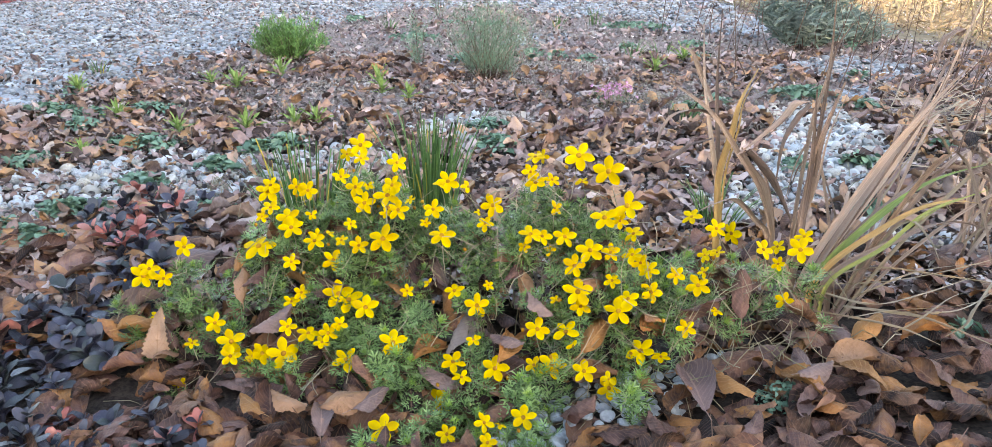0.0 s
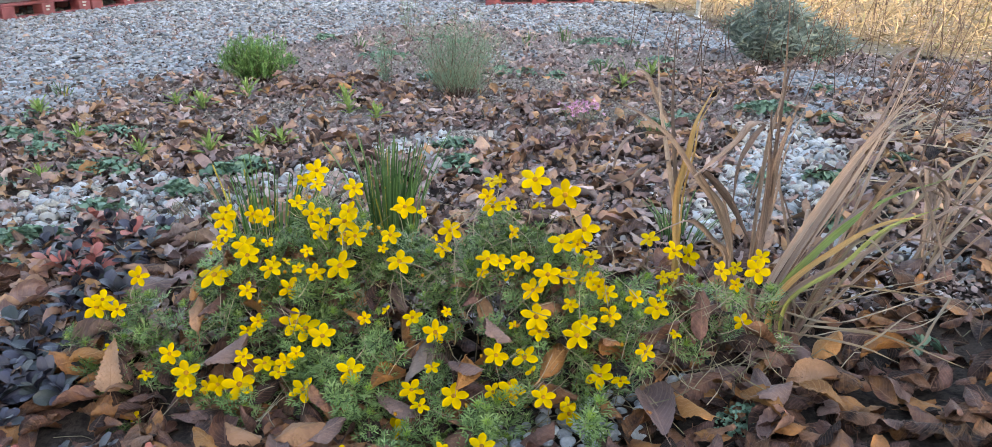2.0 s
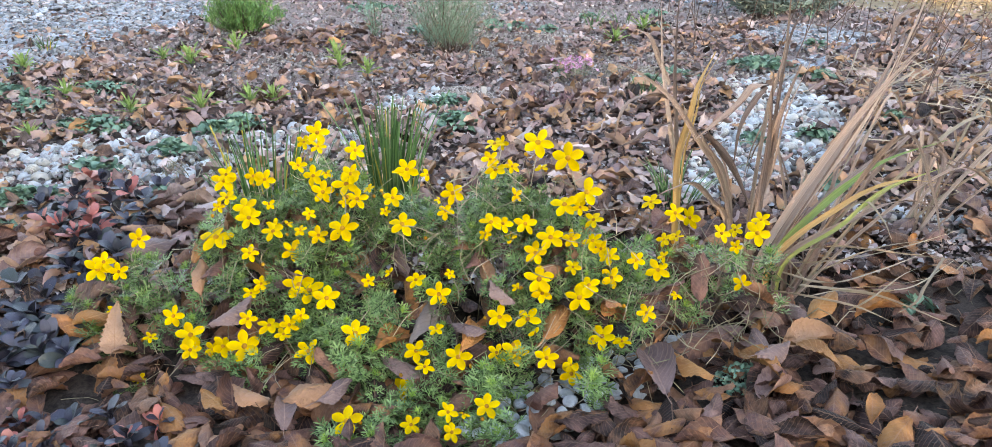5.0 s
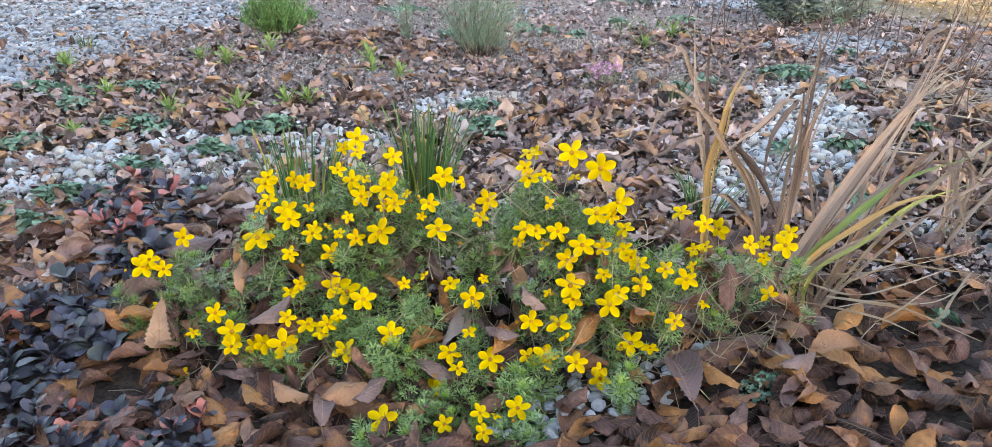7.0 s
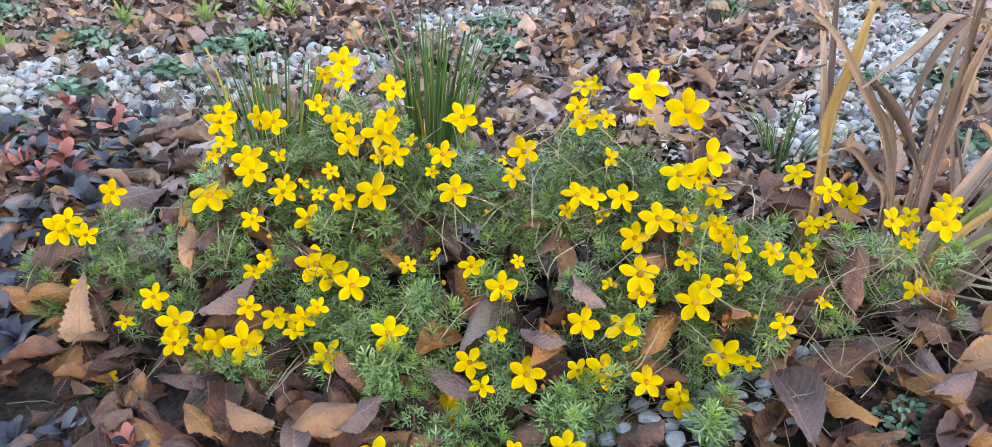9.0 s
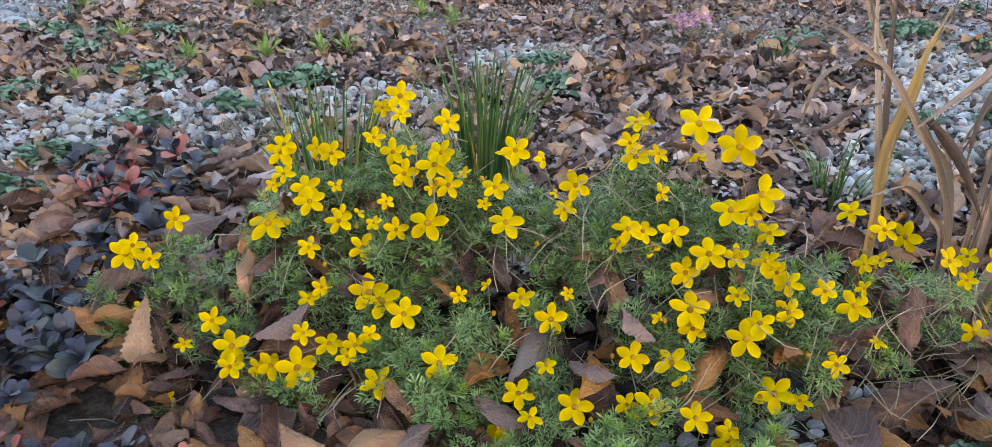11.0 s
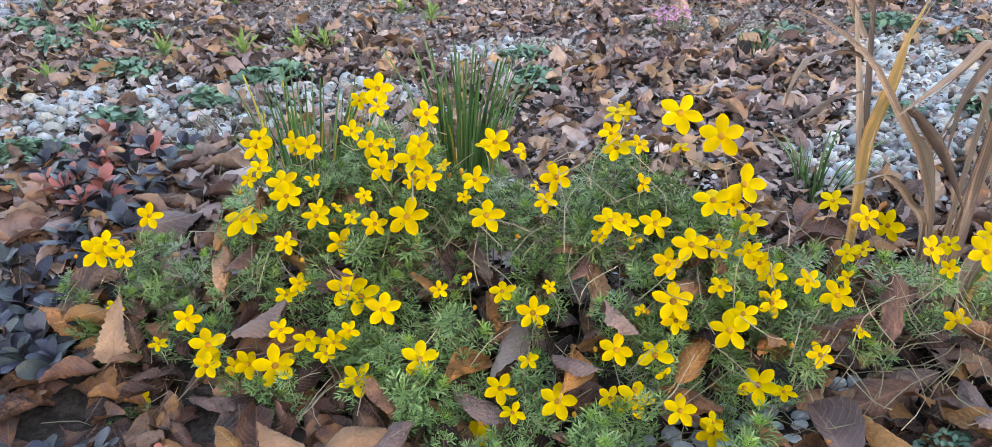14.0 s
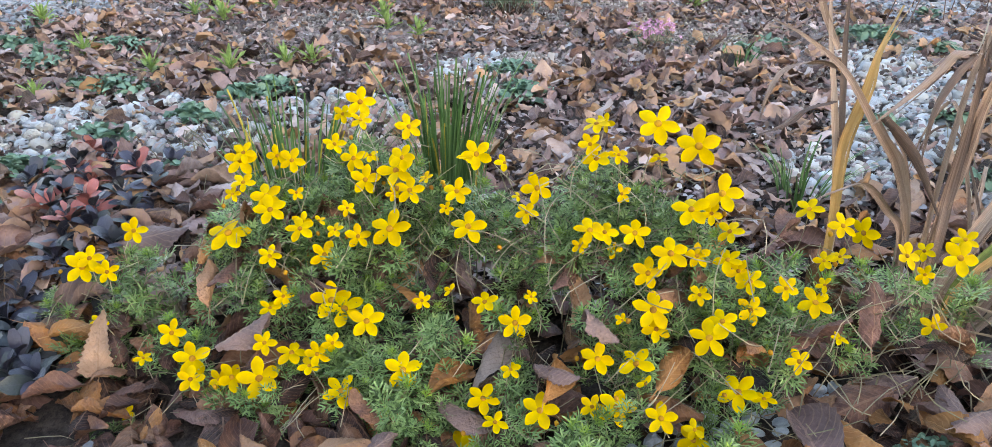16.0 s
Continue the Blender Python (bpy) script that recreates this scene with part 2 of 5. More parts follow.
lavender_mat = surface("grey_lavender_leaf", [(0.1, 0.155, 0.14), (0.2, 0.275, 0.25), (0.33, 0.4, 0.36)], 20, 0.6, 0.0, 100, "island", 0.6, 0.1)
bark_mat = surface("brown_twig", [(0.07, 0.045, 0.038), (0.14, 0.09, 0.075), (0.2, 0.14, 0.11)], 40, 0.8, 0.3, 120, "island", 0.5)
plum_mat = surface("plum_leaf", [(0.08, 0.045, 0.05), (0.17, 0.09, 0.1), (0.26, 0.15, 0.16)], 40, 0.6, 0.0, 100, "island", 0.6, 0.05)
pink_mat = surface("pink_petal", [(0.45, 0.15, 0.33), (0.62, 0.29, 0.5), (0.74, 0.47, 0.64)], 60, 0.5, 0.0, 100, "island", 0.7, 0.2)
hay_mat = surface("sunny_dry_grass", [(0.13, 0.09, 0.055), (0.22, 0.165, 0.1), (0.3, 0.235, 0.155), (0.12, 0.13, 0.05)], 6, 0.7, 0.0, 60, "island", 0.6, 0.15)
red_plastic = surface("red_plastic", [(0.16, 0.042, 0.052), (0.22, 0.058, 0.07), (0.28, 0.09, 0.1)], 8, 0.5, 0.25, 60)
tarp_mat = surface("grey_blue_tarpaulin", [(0.2, 0.23, 0.27), (0.27, 0.3, 0.34), (0.33, 0.36, 0.4)], 4, 0.55, 0.3, 12)
cream_mat = surface("cream_block", [(0.26, 0.22, 0.16), (0.32, 0.275, 0.21), (0.36, 0.31, 0.24)], 8, 0.8, 0.4, 60)
steel_mat = surface("galvanised_steel", [(0.42, 0.43, 0.45), (0.55, 0.56, 0.58), (0.62, 0.63, 0.65)], 12, 0.4, 0.2, 80)
steel_mat.node_tree.nodes["Principled BSDF"].inputs["Metallic"].default_value = 0.8
pale_mat = surface("pale_straw", [(0.24, 0.18, 0.125), (0.36, 0.285, 0.2), (0.43, 0.35, 0.26)], 11, 0.6, 0.4, 120, "object", 0.3, 0.05, fibre=True)
turf_mat = surface("dry_turf", [(0.1, 0.075, 0.045), (0.17, 0.13, 0.08), (0.22, 0.17, 0.11), (0.1, 0.11, 0.045)], 14, 0.9, 0.8, 90)
bit_mat = surface("leaf_crumbs", [(0.05, 0.038, 0.037), (0.18, 0.135, 0.135), (0.31, 0.235, 0.235), (0.36, 0.28, 0.25), (0.4, 0.4, 0.42)], 40, 0.8, 0.0, 100, "island", 0.85)
label_mat = surface("white_print", [(0.4, 0.39, 0.38), (0.5, 0.49, 0.48)], 30, 0.7, 0.0)
plaster = surface("plain_plaster", [(0.4, 0.39, 0.37), (0.47, 0.46, 0.44)], 3, 0.9, 0.2, 40)

# ---- mesh tools ----


def mesh_of(name, V, F, mats, uv=None, idx=None, smooth=True):
    V, F = np.asarray(V, np.float32), np.asarray(F, np.int32)
    me = bpy.data.meshes.new(name)
    k = F.shape[1]
    me.vertices.add(len(V))
    me.vertices.foreach_set("co", V.ravel())
    me.loops.add(F.size)
    me.loops.foreach_set("vertex_index", F.ravel())
    me.polygons.add(len(F))
    me.polygons.foreach_set("loop_start", np.arange(0, F.size, k, dtype=np.int32))
    if idx is not None:
        me.polygons.foreach_set("material_index", np.asarray(idx, np.int32))
    me.update(calc_edges=True)
    me.validate()
    if uv is not None:
        me.uv_layers.new(name="UVMap").data.foreach_set("uv", np.asarray(uv, np.float32)[F.ravel()].ravel())
    for m in mats if isinstance(mats, (list, tuple)) else [mats]:
        me.materials.append(m)
    me.polygons.foreach_set("use_smooth", np.full(len(F), smooth))
    return me


class Soup:
    """Gathers pieces that become one mesh. All faces are quads; a triangle repeats no corner but is cut as a thin quad."""

    def __init__(self):
        self.v, self.f, self.uv, self.n = [], [], [], 0

    def add(self, V, F, uv=None):
        self.v.append(V)
        self.f.append(np.asarray(F) + self.n)
        self.uv.append(np.zeros((len(V), 2)) if uv is None else uv)
        self.n += len(V)

    def mesh(self, name, mat, smooth=True):
        return mesh_of(name, np.concatenate(self.v), np.concatenate(self.f), mat, np.concatenate(self.uv), smooth=smooth)


def spread(V, F, uv, at, turn, size):
    """Many copies of one small shape in one array."""
    at, turn = np.asarray(at, float), np.asarray(turn, float)
    size = np.broadcast_to(np.asarray(size, float).reshape(len(at), -1), (len(at), 3))
    W = np.einsum("nij,nkj->nki", turn, V[None] * size[:, None]) + at[:, None]
    G = (F[None] + (np.arange(len(at)) * len(V))[:, None, None]).reshape(-1, F.shape[1])
    return W.reshape(-1, 3), G, None if uv is None else np.tile(uv, (len(at), 1))


def turns(yaw, tilt_x=None, tilt_y=None):
    yaw = np.asarray(yaw, float)
    tx = np.zeros_like(yaw) if tilt_x is None else tilt_x
    ty = np.zeros_like(yaw) if tilt_y is None else tilt_y
    c, s, z, o = np.cos(yaw), np.sin(yaw), np.zeros_like(yaw), np.ones_like(yaw)
    Z = np.stack([c, -s, z, s, c, z, z, z, o], -1).reshape(-1, 3, 3)
    c, s = np.cos(tx), np.sin(tx)
    X = np.stack([o, z, z, z, c, -s, z, s, c], -1).reshape(-1, 3, 3)
    c, s = np.cos(ty), np.sin(ty)
    Y = np.stack([c, z, s, z, o, z, -s, z, c], -1).reshape(-1, 3, 3)
    return Z @ X @ Y


def grid_faces(rows, cols, wrap=False):
    r, c = np.meshgrid(np.arange(rows - 1), np.arange(cols if wrap else cols - 1), indexing="ij")
    d = (c + 1) % cols
    return np.stack([r * cols + c, r * cols + d, (r + 1) * cols + d, (r + 1) * cols + c], -1).reshape(-1, 4)


def curve_points(ctrl, n):
    """A smooth line through the control points."""
    C = np.asarray(ctrl, float)
    C = np.vstack([2 * C[0] - C[1], C, 2 * C[-1] - C[-2]])
    out = []
    segs = len(C) - 3
    for t in np.linspace(0, segs - 1e-6, n):
        k = int(t)
        u = t - k
        a, b, c, d = C[k:k + 4]
        out.append(0.5 * (2 * b + (c - a) * u + (2 * a - 5 * b + 4 * c - d) * u * u + (3 * b - a - 3 * c + d) * u ** 3))
    return np.array(out)


def tube(ctrl, r0, r1, n=6, sides=5):
    p = curve_points(ctrl, n) if len(ctrl) > 2 else np.linspace(ctrl[0], ctrl[1], n)
    d = np.gradient(p, axis=0)
    d /= np.linalg.norm(d, axis=1)[:, None] + 1e-9
    ref = np.array([0.31, 0.17, 0.93]) if abs(d[0, 2]) < 0.8 else np.array([0.93, 0.3, 0.1])
    a = np.cross(d, ref)
    a /= np.linalg.norm(a, axis=1)[:, None]
    b = np.cross(d, a)
    ang = np.arange(sides) * 2 * math.pi / sides
    r = np.linspace(r0, r1, n)[:, None, None]
    V = p[:, None] + r * (np.cos(ang)[None, :, None] * a[:, None] + np.sin(ang)[None, :, None] * b[:, None])
    return V.reshape(-1, 3), grid_faces(n, sides, True)


def ribbon(ctrl, width, n=12, fold=0.35, side=None, tip=0.12, wave=0.0, seed=0):
    """A long blade with a keel, that narrows to its tip."""
    p = curve_points(ctrl, n)
    d = np.gradient(p, axis=0)
    d /= np.linalg.norm(d, axis=1)[:, None] + 1e-9
    s = np.asarray(side if side is not None else (1.0, -0.25, 0.0), float)
    a = s[None] - (d @ s)[:, None] * d
    a /= np.linalg.norm(a, axis=1)[:, None] + 1e-9
    b = np.cross(a, d)
    u = np.linspace(0, 1, n)
    w = width * 0.5 * np.minimum(1, 0.75 + u) * np.clip((1 - u) / 0.45, tip, 1) ** 0.7
    rg = np.random.default_rng(seed)
    tw = wave * np.cumsum(rg.normal(size=n)) * 0.35
    a, b = a * np.cos(tw)[:, None] + b * np.sin(tw)[:, None], b * np.cos(tw)[:, None] - a * np.sin(tw)[:, None]
    v = np.array([-1, -0.5, 0, 0.5, 1])
    V = p[:, None] + w[:, None, None] * (v[None, :, None] * a[:, None] + fold * np.abs(v)[None, :, None] * b[:, None])
    uv = np.stack(np.broadcast_arrays(u[:, None], v[None] * 0.5 + 0.5), -1).reshape(-1, 2)
    return V.reshape(-1, 3), grid_faces(n, 5), uv


def leaf_shape(rg, length, width, nl=9, curl=0.6, bend=0.4, twist=0.3, jag=0.06, crumple=0.004, stalk=True, wedge=False):
    """A dead leaf: ovate, toothed, folded at the midrib, rolled across and bent along. Lies in x (across) and y (along)."""
    u = np.linspace(0.0, 1.0, nl)
    v = np.array([-1.0, -0.72, -0.38, 0.0, 0.38, 0.72, 1.0]) if nl > 14 else np.array([-1.0, -0.55, 0.0, 0.55, 1.0])
    nc = len(v)
    w = width * 0.5 * np.sin(math.pi * np.clip(u, 0.03, 0.975) ** 0.85) ** 0.7
    if wedge:
        w = width * 0.5 * np.clip(1 - u, 0.03, 1) * np.minimum(1, 0.55 + 6 * u)
    tooth = 1 + jag * np.where(np.arange(nl) % 2 == 0, 1, -1) * rg.uniform(0.5, 1.3, nl)
    W = w[:, None] * np.where(np.abs(v)[None] > 0.9, tooth[:, None], 1.0)
    ang = v[None] * curl * (0.6 + 0.8 * u[:, None] * rg.uniform(0.2, 1.2))
    rad = W / max(abs(curl), 0.05)
    x, z = rad * np.sin(ang), rad * (1 - np.cos(ang)) * np.sign(curl)
    # a crease at the midrib, waves along the margin, and pleats between the side veins
    z = z + np.abs(x) * rg.uniform(0.0, 0.5) * np.sign(curl)
    z = z + 0.05 * length * (v[None] ** 2) * np.sin(2 * math.pi * (rg.uniform(1.0, 2.2) * u[:, None] + 0.5 * rg.random() + 0.25 * np.sign(v)[None]))
    z = z + (0.011 if nl > 14 else 0.004) * length * np.sin((u[:, None] - 0.28 * np.abs(v)[None]) * 56.0) * (np.abs(v)[None] > 0.2)
    y = np.broadcast_to((length * (u - 0.5))[:, None], x.shape).copy()
    tw = twist * (u - 0.5)[:, None]
    x, z = x * np.cos(tw) - z * np.sin(tw), x * np.sin(tw) + z * np.cos(tw)
    th = bend * (u - 0.4)[:, None]
    z = z + length * 0.5 * th * (u - 0.4)[:, None] + rg.normal(size=x.shape) * crumple
    V = np.stack([x, y, z], -1).reshape(-1, 3)
    uv = np.stack(np.broadcast_arrays(u[:, None], v[None] * 0.5 + 0.5), -1).reshape(-1, 2)
    F = grid_faces(nl, nc)
    if stalk:
        s = np.array([[-0.0008, 0, 0.0], [0.0008, 0, 0.0], [0.0007, -length * 0.22, 0.003], [-0.0007, -length * 0.22, 0.003]])
        s += [0, -length * 0.5, V[nc // 2][2]]
        k = nl * nc
        V, F, uv = np.vstack([V, s]), np.vstack([F, [[k, k + 1, k + 2, k + 3]]]), np.vstack([uv, np.full((4, 2), 0.5)])
    return V, F, uv


def part(name, data, parent, label="", local=None):
    ob = new(name, data)
    ob.parent = parent
    if local is not None:
        ob.matrix_local = local
    return tagged(ob, label) if label else ob


def thing(name, at, label, category, group="", kind=""):
    ob = new(name)
    ob.location = at
    ob.empty_display_size = 0.05
    return tagged(ob, label, category, group, kind)


def ball(rg, rough=0.18, fine=True):
    """An uneven stone of unit radius."""
    bm = bmesh.new()
    bmesh.ops.create_icosphere(bm, subdivisions=2 if fine else 1, radius=1.0)
    V = np.array([v.co for v in bm.verts])
    F = np.array([[v.index for v in f.verts] for f in bm.faces])
    bm.free()
    dirs = rg.normal(size=(7, 3))
    dirs /= np.linalg.norm(dirs, axis=1)[:, None]
    cut = rg.uniform(0.6, 0.95, 7)
    for d, c in zip(dirs, cut):
        h = V @ d
        V = V - np.clip(h - c, 0, None)[:, None] * d * 0.85
    V *= 1 + rg.normal(size=(len(V), 1)) * rough * 0.25
    return V * rg.uniform(0.75, 1.2, 3), F


# ---- ground ----
def step(a):
    return 0.5 - 0.5 * np.tanh(a)


def ground_z(x, y):
    return -0.10 * step((y - 1.35) / 0.28) * (0.45 + 0.55 * step((x - 0.15) / 0.35))


def inside(poly, x, y):
    x, y = np.asarray(x, float), np.asarray(y, float)
    hit = np.zeros(x.shape, bool)
    for (ax, ay), (bx, by) in zip(poly, poly[1:] + poly[:1]):
        hit ^= ((ay > y) != (by > y)) & (x < (bx - ax) * (y - ay) / (by - ay + 1e-12) + ax)
    return hit


def ellipse(x, y, cx, cy, rx, ry):
    return ((x - cx) / rx) ** 2 + ((y - cy) / ry) ** 2 < 1


COURT = [(-1.8, 2.6), (-1.85, 2.96), (-1.86, 3.3), (-1.75, 3.5), (-1.7, 3.9), (-1.52, 4.05), (-1.5, 4.5), (-1.42, 5.0), (-1.2, 5.5), (-0.8, 6.2), (0.0, 6.5), (0.4, 5.7), (0.9, 5.6), (1.1, 4.85), (1.45, 4.8), (1.8, 6.0), (1.5, 7.3), (1.1, 9.0), (1.0, 16.0), (-9.0, 16.0), (-9.0, 2.0), (-3.0, 2.3)]
STRIP = [(-2.1, 1.42), (-1.22, 1.62), (-1.06, 1.66), (-0.88, 1.75), (-0.73, 1.83), (-0.56, 1.92), (-0.54, 2.18), (-0.74, 2.33), (-0.95, 2.32), (-1.1, 2.28), (-1.2, 2.15), (-1.35, 2.07), (-2.1, 1.95)]
SIDE = [(0.93, 2.86), (1.2, 2.88), (1.26, 2.62), (1.12, 2.2), (1.0, 1.95), (0.88, 1.86), (0.74, 1.82), (0.62, 1.66), (0.5, 1.66), (0.52, 1.88), (0.7, 1.98), (0.8, 2.25)]
FIELD = [(1.5, 7.3), (2.0, 4.9), (2.5, 4.25), (2.9, 3.8), (14.0, 1.0), (40.0, 60.0), (1.5, 60.0)]


def wobble(x, y, f, s):
    return np.sin(x * f + s) * np.cos(y * f * 1.3 - s * 2.1) + 0.5 * np.sin(x * f * 2.3 - y * f * 1.7 + s)


def gravel_share(x, y):
    """How much of the ground is white gravel rather than litter."""
    jx, jy = x + 0.05 * wobble(x, y, 7, 1.0), y + 0.07 * wobble(x, y, 6, 4.0)
    g = np.where(inside(COURT, x + 0.12 * wobble(x, y, 3, 2.0), y + 0.15 * wobble(x, y, 2.5, 0.3)), np.where(wobble(x, y, 4.5, 2.2) > 1.1, 0.6, 0.96), 0.0)
    g = np.maximum(g, np.where(inside(STRIP, jx, jy), np.where(ellipse(jx, jy, -0.95, 2.16, 0.16, 0.09), 0.35, 0.7), 0))
    g = np.maximum(g, np.where(inside(SIDE, jx, jy), 0.97, 0))
    g = np.maximum(g, np.where(ellipse(jx, jy, 1.56, 3.66, 0.34, 0.24), 0.93, 0))
    g = np.maximum(g, np.where(ellipse(jx, jy, 1.38, 3.12, 0.24, 0.09), 0.75, 0))
    g = np.maximum(g, np.where(ellipse(jx, jy, -0.16, 2.6, 0.15, 0.14), 0.75, 0))
    g = np.maximum(g, np.where(ellipse(jx, jy, -0.45, 2.14, 0.16, 0.1), 0.5, 0))
    g = np.maximum(g, np.where(ellipse(jx, jy, 1.02, 1.56, 0.16, 0.1), 0.6, 0))
    return np.where((wobble(x, y, 2.2, 5.0) > 0.95) & (y > 4.2) & (x < 1.8), np.maximum(g, 0.6) * 0.75, g)


fine_x = np.arange(-5.0, 5.001, 0.08)
fine_y = np.arange(-0.6, 9.0, 0.08)
grow = np.cumsum(0.055 * 1.22 ** np.arange(1, 47))
gx = np.concatenate([fine_x[0] - grow[::-1], fine_x, fine_x[-1] + grow])
gy = np.concatenate([fine_y[0] - grow[::-1], fine_y, fine_y[-1] + grow])
GX, GY = np.meshgrid(gx, gy)
near = np.exp(-((GX / 6) ** 2 + ((GY - 3) / 6) ** 2))
GZ = ground_z(GX, GY) - 0.006 + near * (0.006 * wobble(GX, GY, 4.3, 0.7) + 0.004 * wobble(GX, GY, 17.0, 2.7))
me = mesh_of("ground", np.stack([GX, GY, GZ], -1).reshape(-1, 3), grid_faces(len(gy), len(gx)), soil)
ground = tagged(new("ground", me), "dark garden soil under leaf litter and gravel", "ground", kind="structure")

# ---- flowering plants ----
BLOOMS = {
    "trailing": [
        (-0.439, 1.288, 0.211, 21), (-0.433, 1.289, 0.223, 16), (-0.427, 1.255, 0.190, 16), (-0.443, 1.249, 0.174, 11), (-0.445, 1.217, 0.127, 28), (-0.604, 1.259, 0.108, 18),
        (-0.680, 1.233, 0.058, 24), (-0.668, 1.236, 0.072, 18), (-0.633, 1.214, 0.062, 16), (-0.514, 1.133, 0.011, 18), (-0.477, 1.103, -0.011, 23), (-0.470, 1.072, -0.023, 17),
        (-0.430, 1.071, -0.022, 14), (-0.558, 1.125, -0.027, 12), (-0.560, 1.055, -0.068, 11), (-0.634, 1.168, 0.005, 12),
    ],
    "left": [
        (-0.391, 1.242, 0.175, 20), (-0.382, 1.223, 0.162, 21), (-0.373, 1.169, 0.116, 15), (-0.331, 1.185, 0.151, 18), (-0.332, 1.202, 0.154, 13), (-0.346, 1.237, 0.183, 11),
        (-0.303, 1.181, 0.166, 10), (-0.379, 1.275, 0.224, 15), (-0.357, 1.270, 0.219, 17), (-0.295, 1.164, 0.122, 19), (-0.276, 1.160, 0.162, 11), (-0.281, 1.284, 0.285, 13),
        (-0.289, 1.252, 0.251, 15), (-0.370, 1.058, -0.009, 26), (-0.410, 1.065, -0.013, 19), (-0.366, 1.084, 0.030, 15), (-0.327, 1.072, 0.023, 19), (-0.370, 1.135, 0.053, 14),
        (-0.352, 1.142, 0.068, 14), (-0.280, 1.122, 0.075, 25), (-0.289, 1.059, 0.031, 16), (-0.300, 1.055, 0.015, 14),
    ],
    "tall": [
        (-0.248, 1.170, 0.148, 16), (-0.202, 1.160, 0.165, 25), (-0.261, 1.177, 0.187, 11), (-0.254, 1.280, 0.304, 20), (-0.250, 1.254, 0.286, 14), (-0.259, 1.232, 0.238, 18),
        (-0.238, 1.244, 0.238, 12), (-0.242, 1.218, 0.212, 19), (-0.198, 1.213, 0.228, 23), (-0.186, 1.197, 0.253, 17), (-0.177, 1.190, 0.209, 18), (-0.182, 1.244, 0.281, 17),
        (-0.200, 1.195, 0.201, 10), (-0.155, 1.195, 0.225, 10), (-0.126, 1.165, 0.194, 9), (-0.261, 1.112, 0.068, 25), (-0.225, 1.077, 0.071, 21), (-0.268, 1.060, 0.048, 13),
        (-0.253, 1.023, -0.000, 21), (-0.173, 1.030, 0.029, 22), (-0.152, 1.081, 0.101, 11), (-0.174, 0.892, -0.047, 23),
    ],
    "middle": [
        (-0.086, 1.187, 0.263, 19), (-0.100, 1.183, 0.260, 11), (-0.048, 1.154, 0.264, 12), (-0.111, 1.162, 0.220, 17), (-0.095, 1.139, 0.180, 22), (-0.006, 1.146, 0.233, 19),
        (-0.019, 1.132, 0.205, 14), (-0.029, 1.152, 0.218, 9), (0.048, 1.094, 0.177, 10), (-0.116, 1.096, 0.108, 9), (-0.071, 1.079, 0.102, 16), (-0.032, 1.056, 0.086, 19),
        (-0.036, 1.015, 0.043, 12), (-0.070, 1.000, 0.010, 19), (-0.054, 0.963, 0.003, 15), (0.000, 0.976, 0.012, 21), (-0.012, 1.065, 0.119, 9), (-0.093, 0.988, -0.062, 24),
        (-0.086, 0.983, -0.045, 17), (-0.072, 0.872, -0.042, 15), (0.045, 0.885, -0.020, 19), (-0.015, 0.883, -0.028, 15), (0.009, 0.877, -0.028, 10), (-0.009, 0.854, -0.044, 15),
    ],
    "crest": [
        (0.067, 1.162, 0.315, 16), (0.080, 1.181, 0.310, 12), (0.059, 1.147, 0.293, 14), (0.068, 1.146, 0.274, 17), (0.096, 1.150, 0.278, 13), (0.138, 1.128, 0.327, 24),
        (0.146, 1.145, 0.276, 11), (0.100, 1.126, 0.235, 12), (0.058, 1.075, 0.208, 18), (0.078, 1.095, 0.196, 16), (0.116, 1.098, 0.194, 18), (0.092, 1.092, 0.171, 10),
        (0.156, 1.063, 0.184, 21), (0.131, 1.066, 0.155, 18), (0.063, 0.979, 0.017, 14), (0.092, 0.974, 0.021, 21), (0.135, 1.030, 0.124, 23), (0.140, 1.025, 0.100, 16),
        (0.069, 1.006, 0.068, 19), (0.115, 0.999, 0.067, 20), (0.126, 0.984, 0.049, 10), (0.143, 0.957, 0.019, 18), (0.099, 1.031, 0.108, 9),
    ],
    "right": [
        (0.187, 1.114, 0.304, 24), (0.218, 1.098, 0.249, 23), (0.180, 1.085, 0.233, 21), (0.207, 1.094, 0.224, 13), (0.228, 1.079, 0.207, 16), (0.191, 1.075, 0.175, 15),
        (0.226, 1.064, 0.176, 16), (0.240, 1.062, 0.162, 14), (0.252, 1.048, 0.155, 16), (0.298, 1.053, 0.144, 14), (0.199, 1.001, 0.104, 22), (0.215, 1.013, 0.120, 17),
        (0.257, 1.046, 0.116, 17), (0.184, 0.957, -0.012, 18), (0.182, 0.950, 0.009, 12), (0.234, 0.975, 0.046, 22), (0.269, 0.984, 0.030, 14), (0.192, 1.044, 0.138, 13),
    ],
    "sprig": [
        (0.326, 1.098, 0.230, 16), (0.365, 1.085, 0.214, 16), (0.389, 1.079, 0.208, 18), (0.349, 1.081, 0.168, 12), (0.372, 1.092, 0.168, 12), (0.440, 1.066, 0.184, 16),
        (0.468, 1.082, 0.183, 12), (0.467, 1.066, 0.159, 11), (0.494, 1.049, 0.191, 20), (0.503, 1.064, 0.208, 14), (0.471, 1.028, 0.109, 14), (0.334, 1.047, 0.128, 19),
        (0.344, 1.054, 0.149, 10), (0.362, 1.025, 0.091, 10), (0.310, 1.003, 0.072, 15),
    ],
}
ALL = np.array([b[:3] for rows in BLOOMS.values() for b in rows])


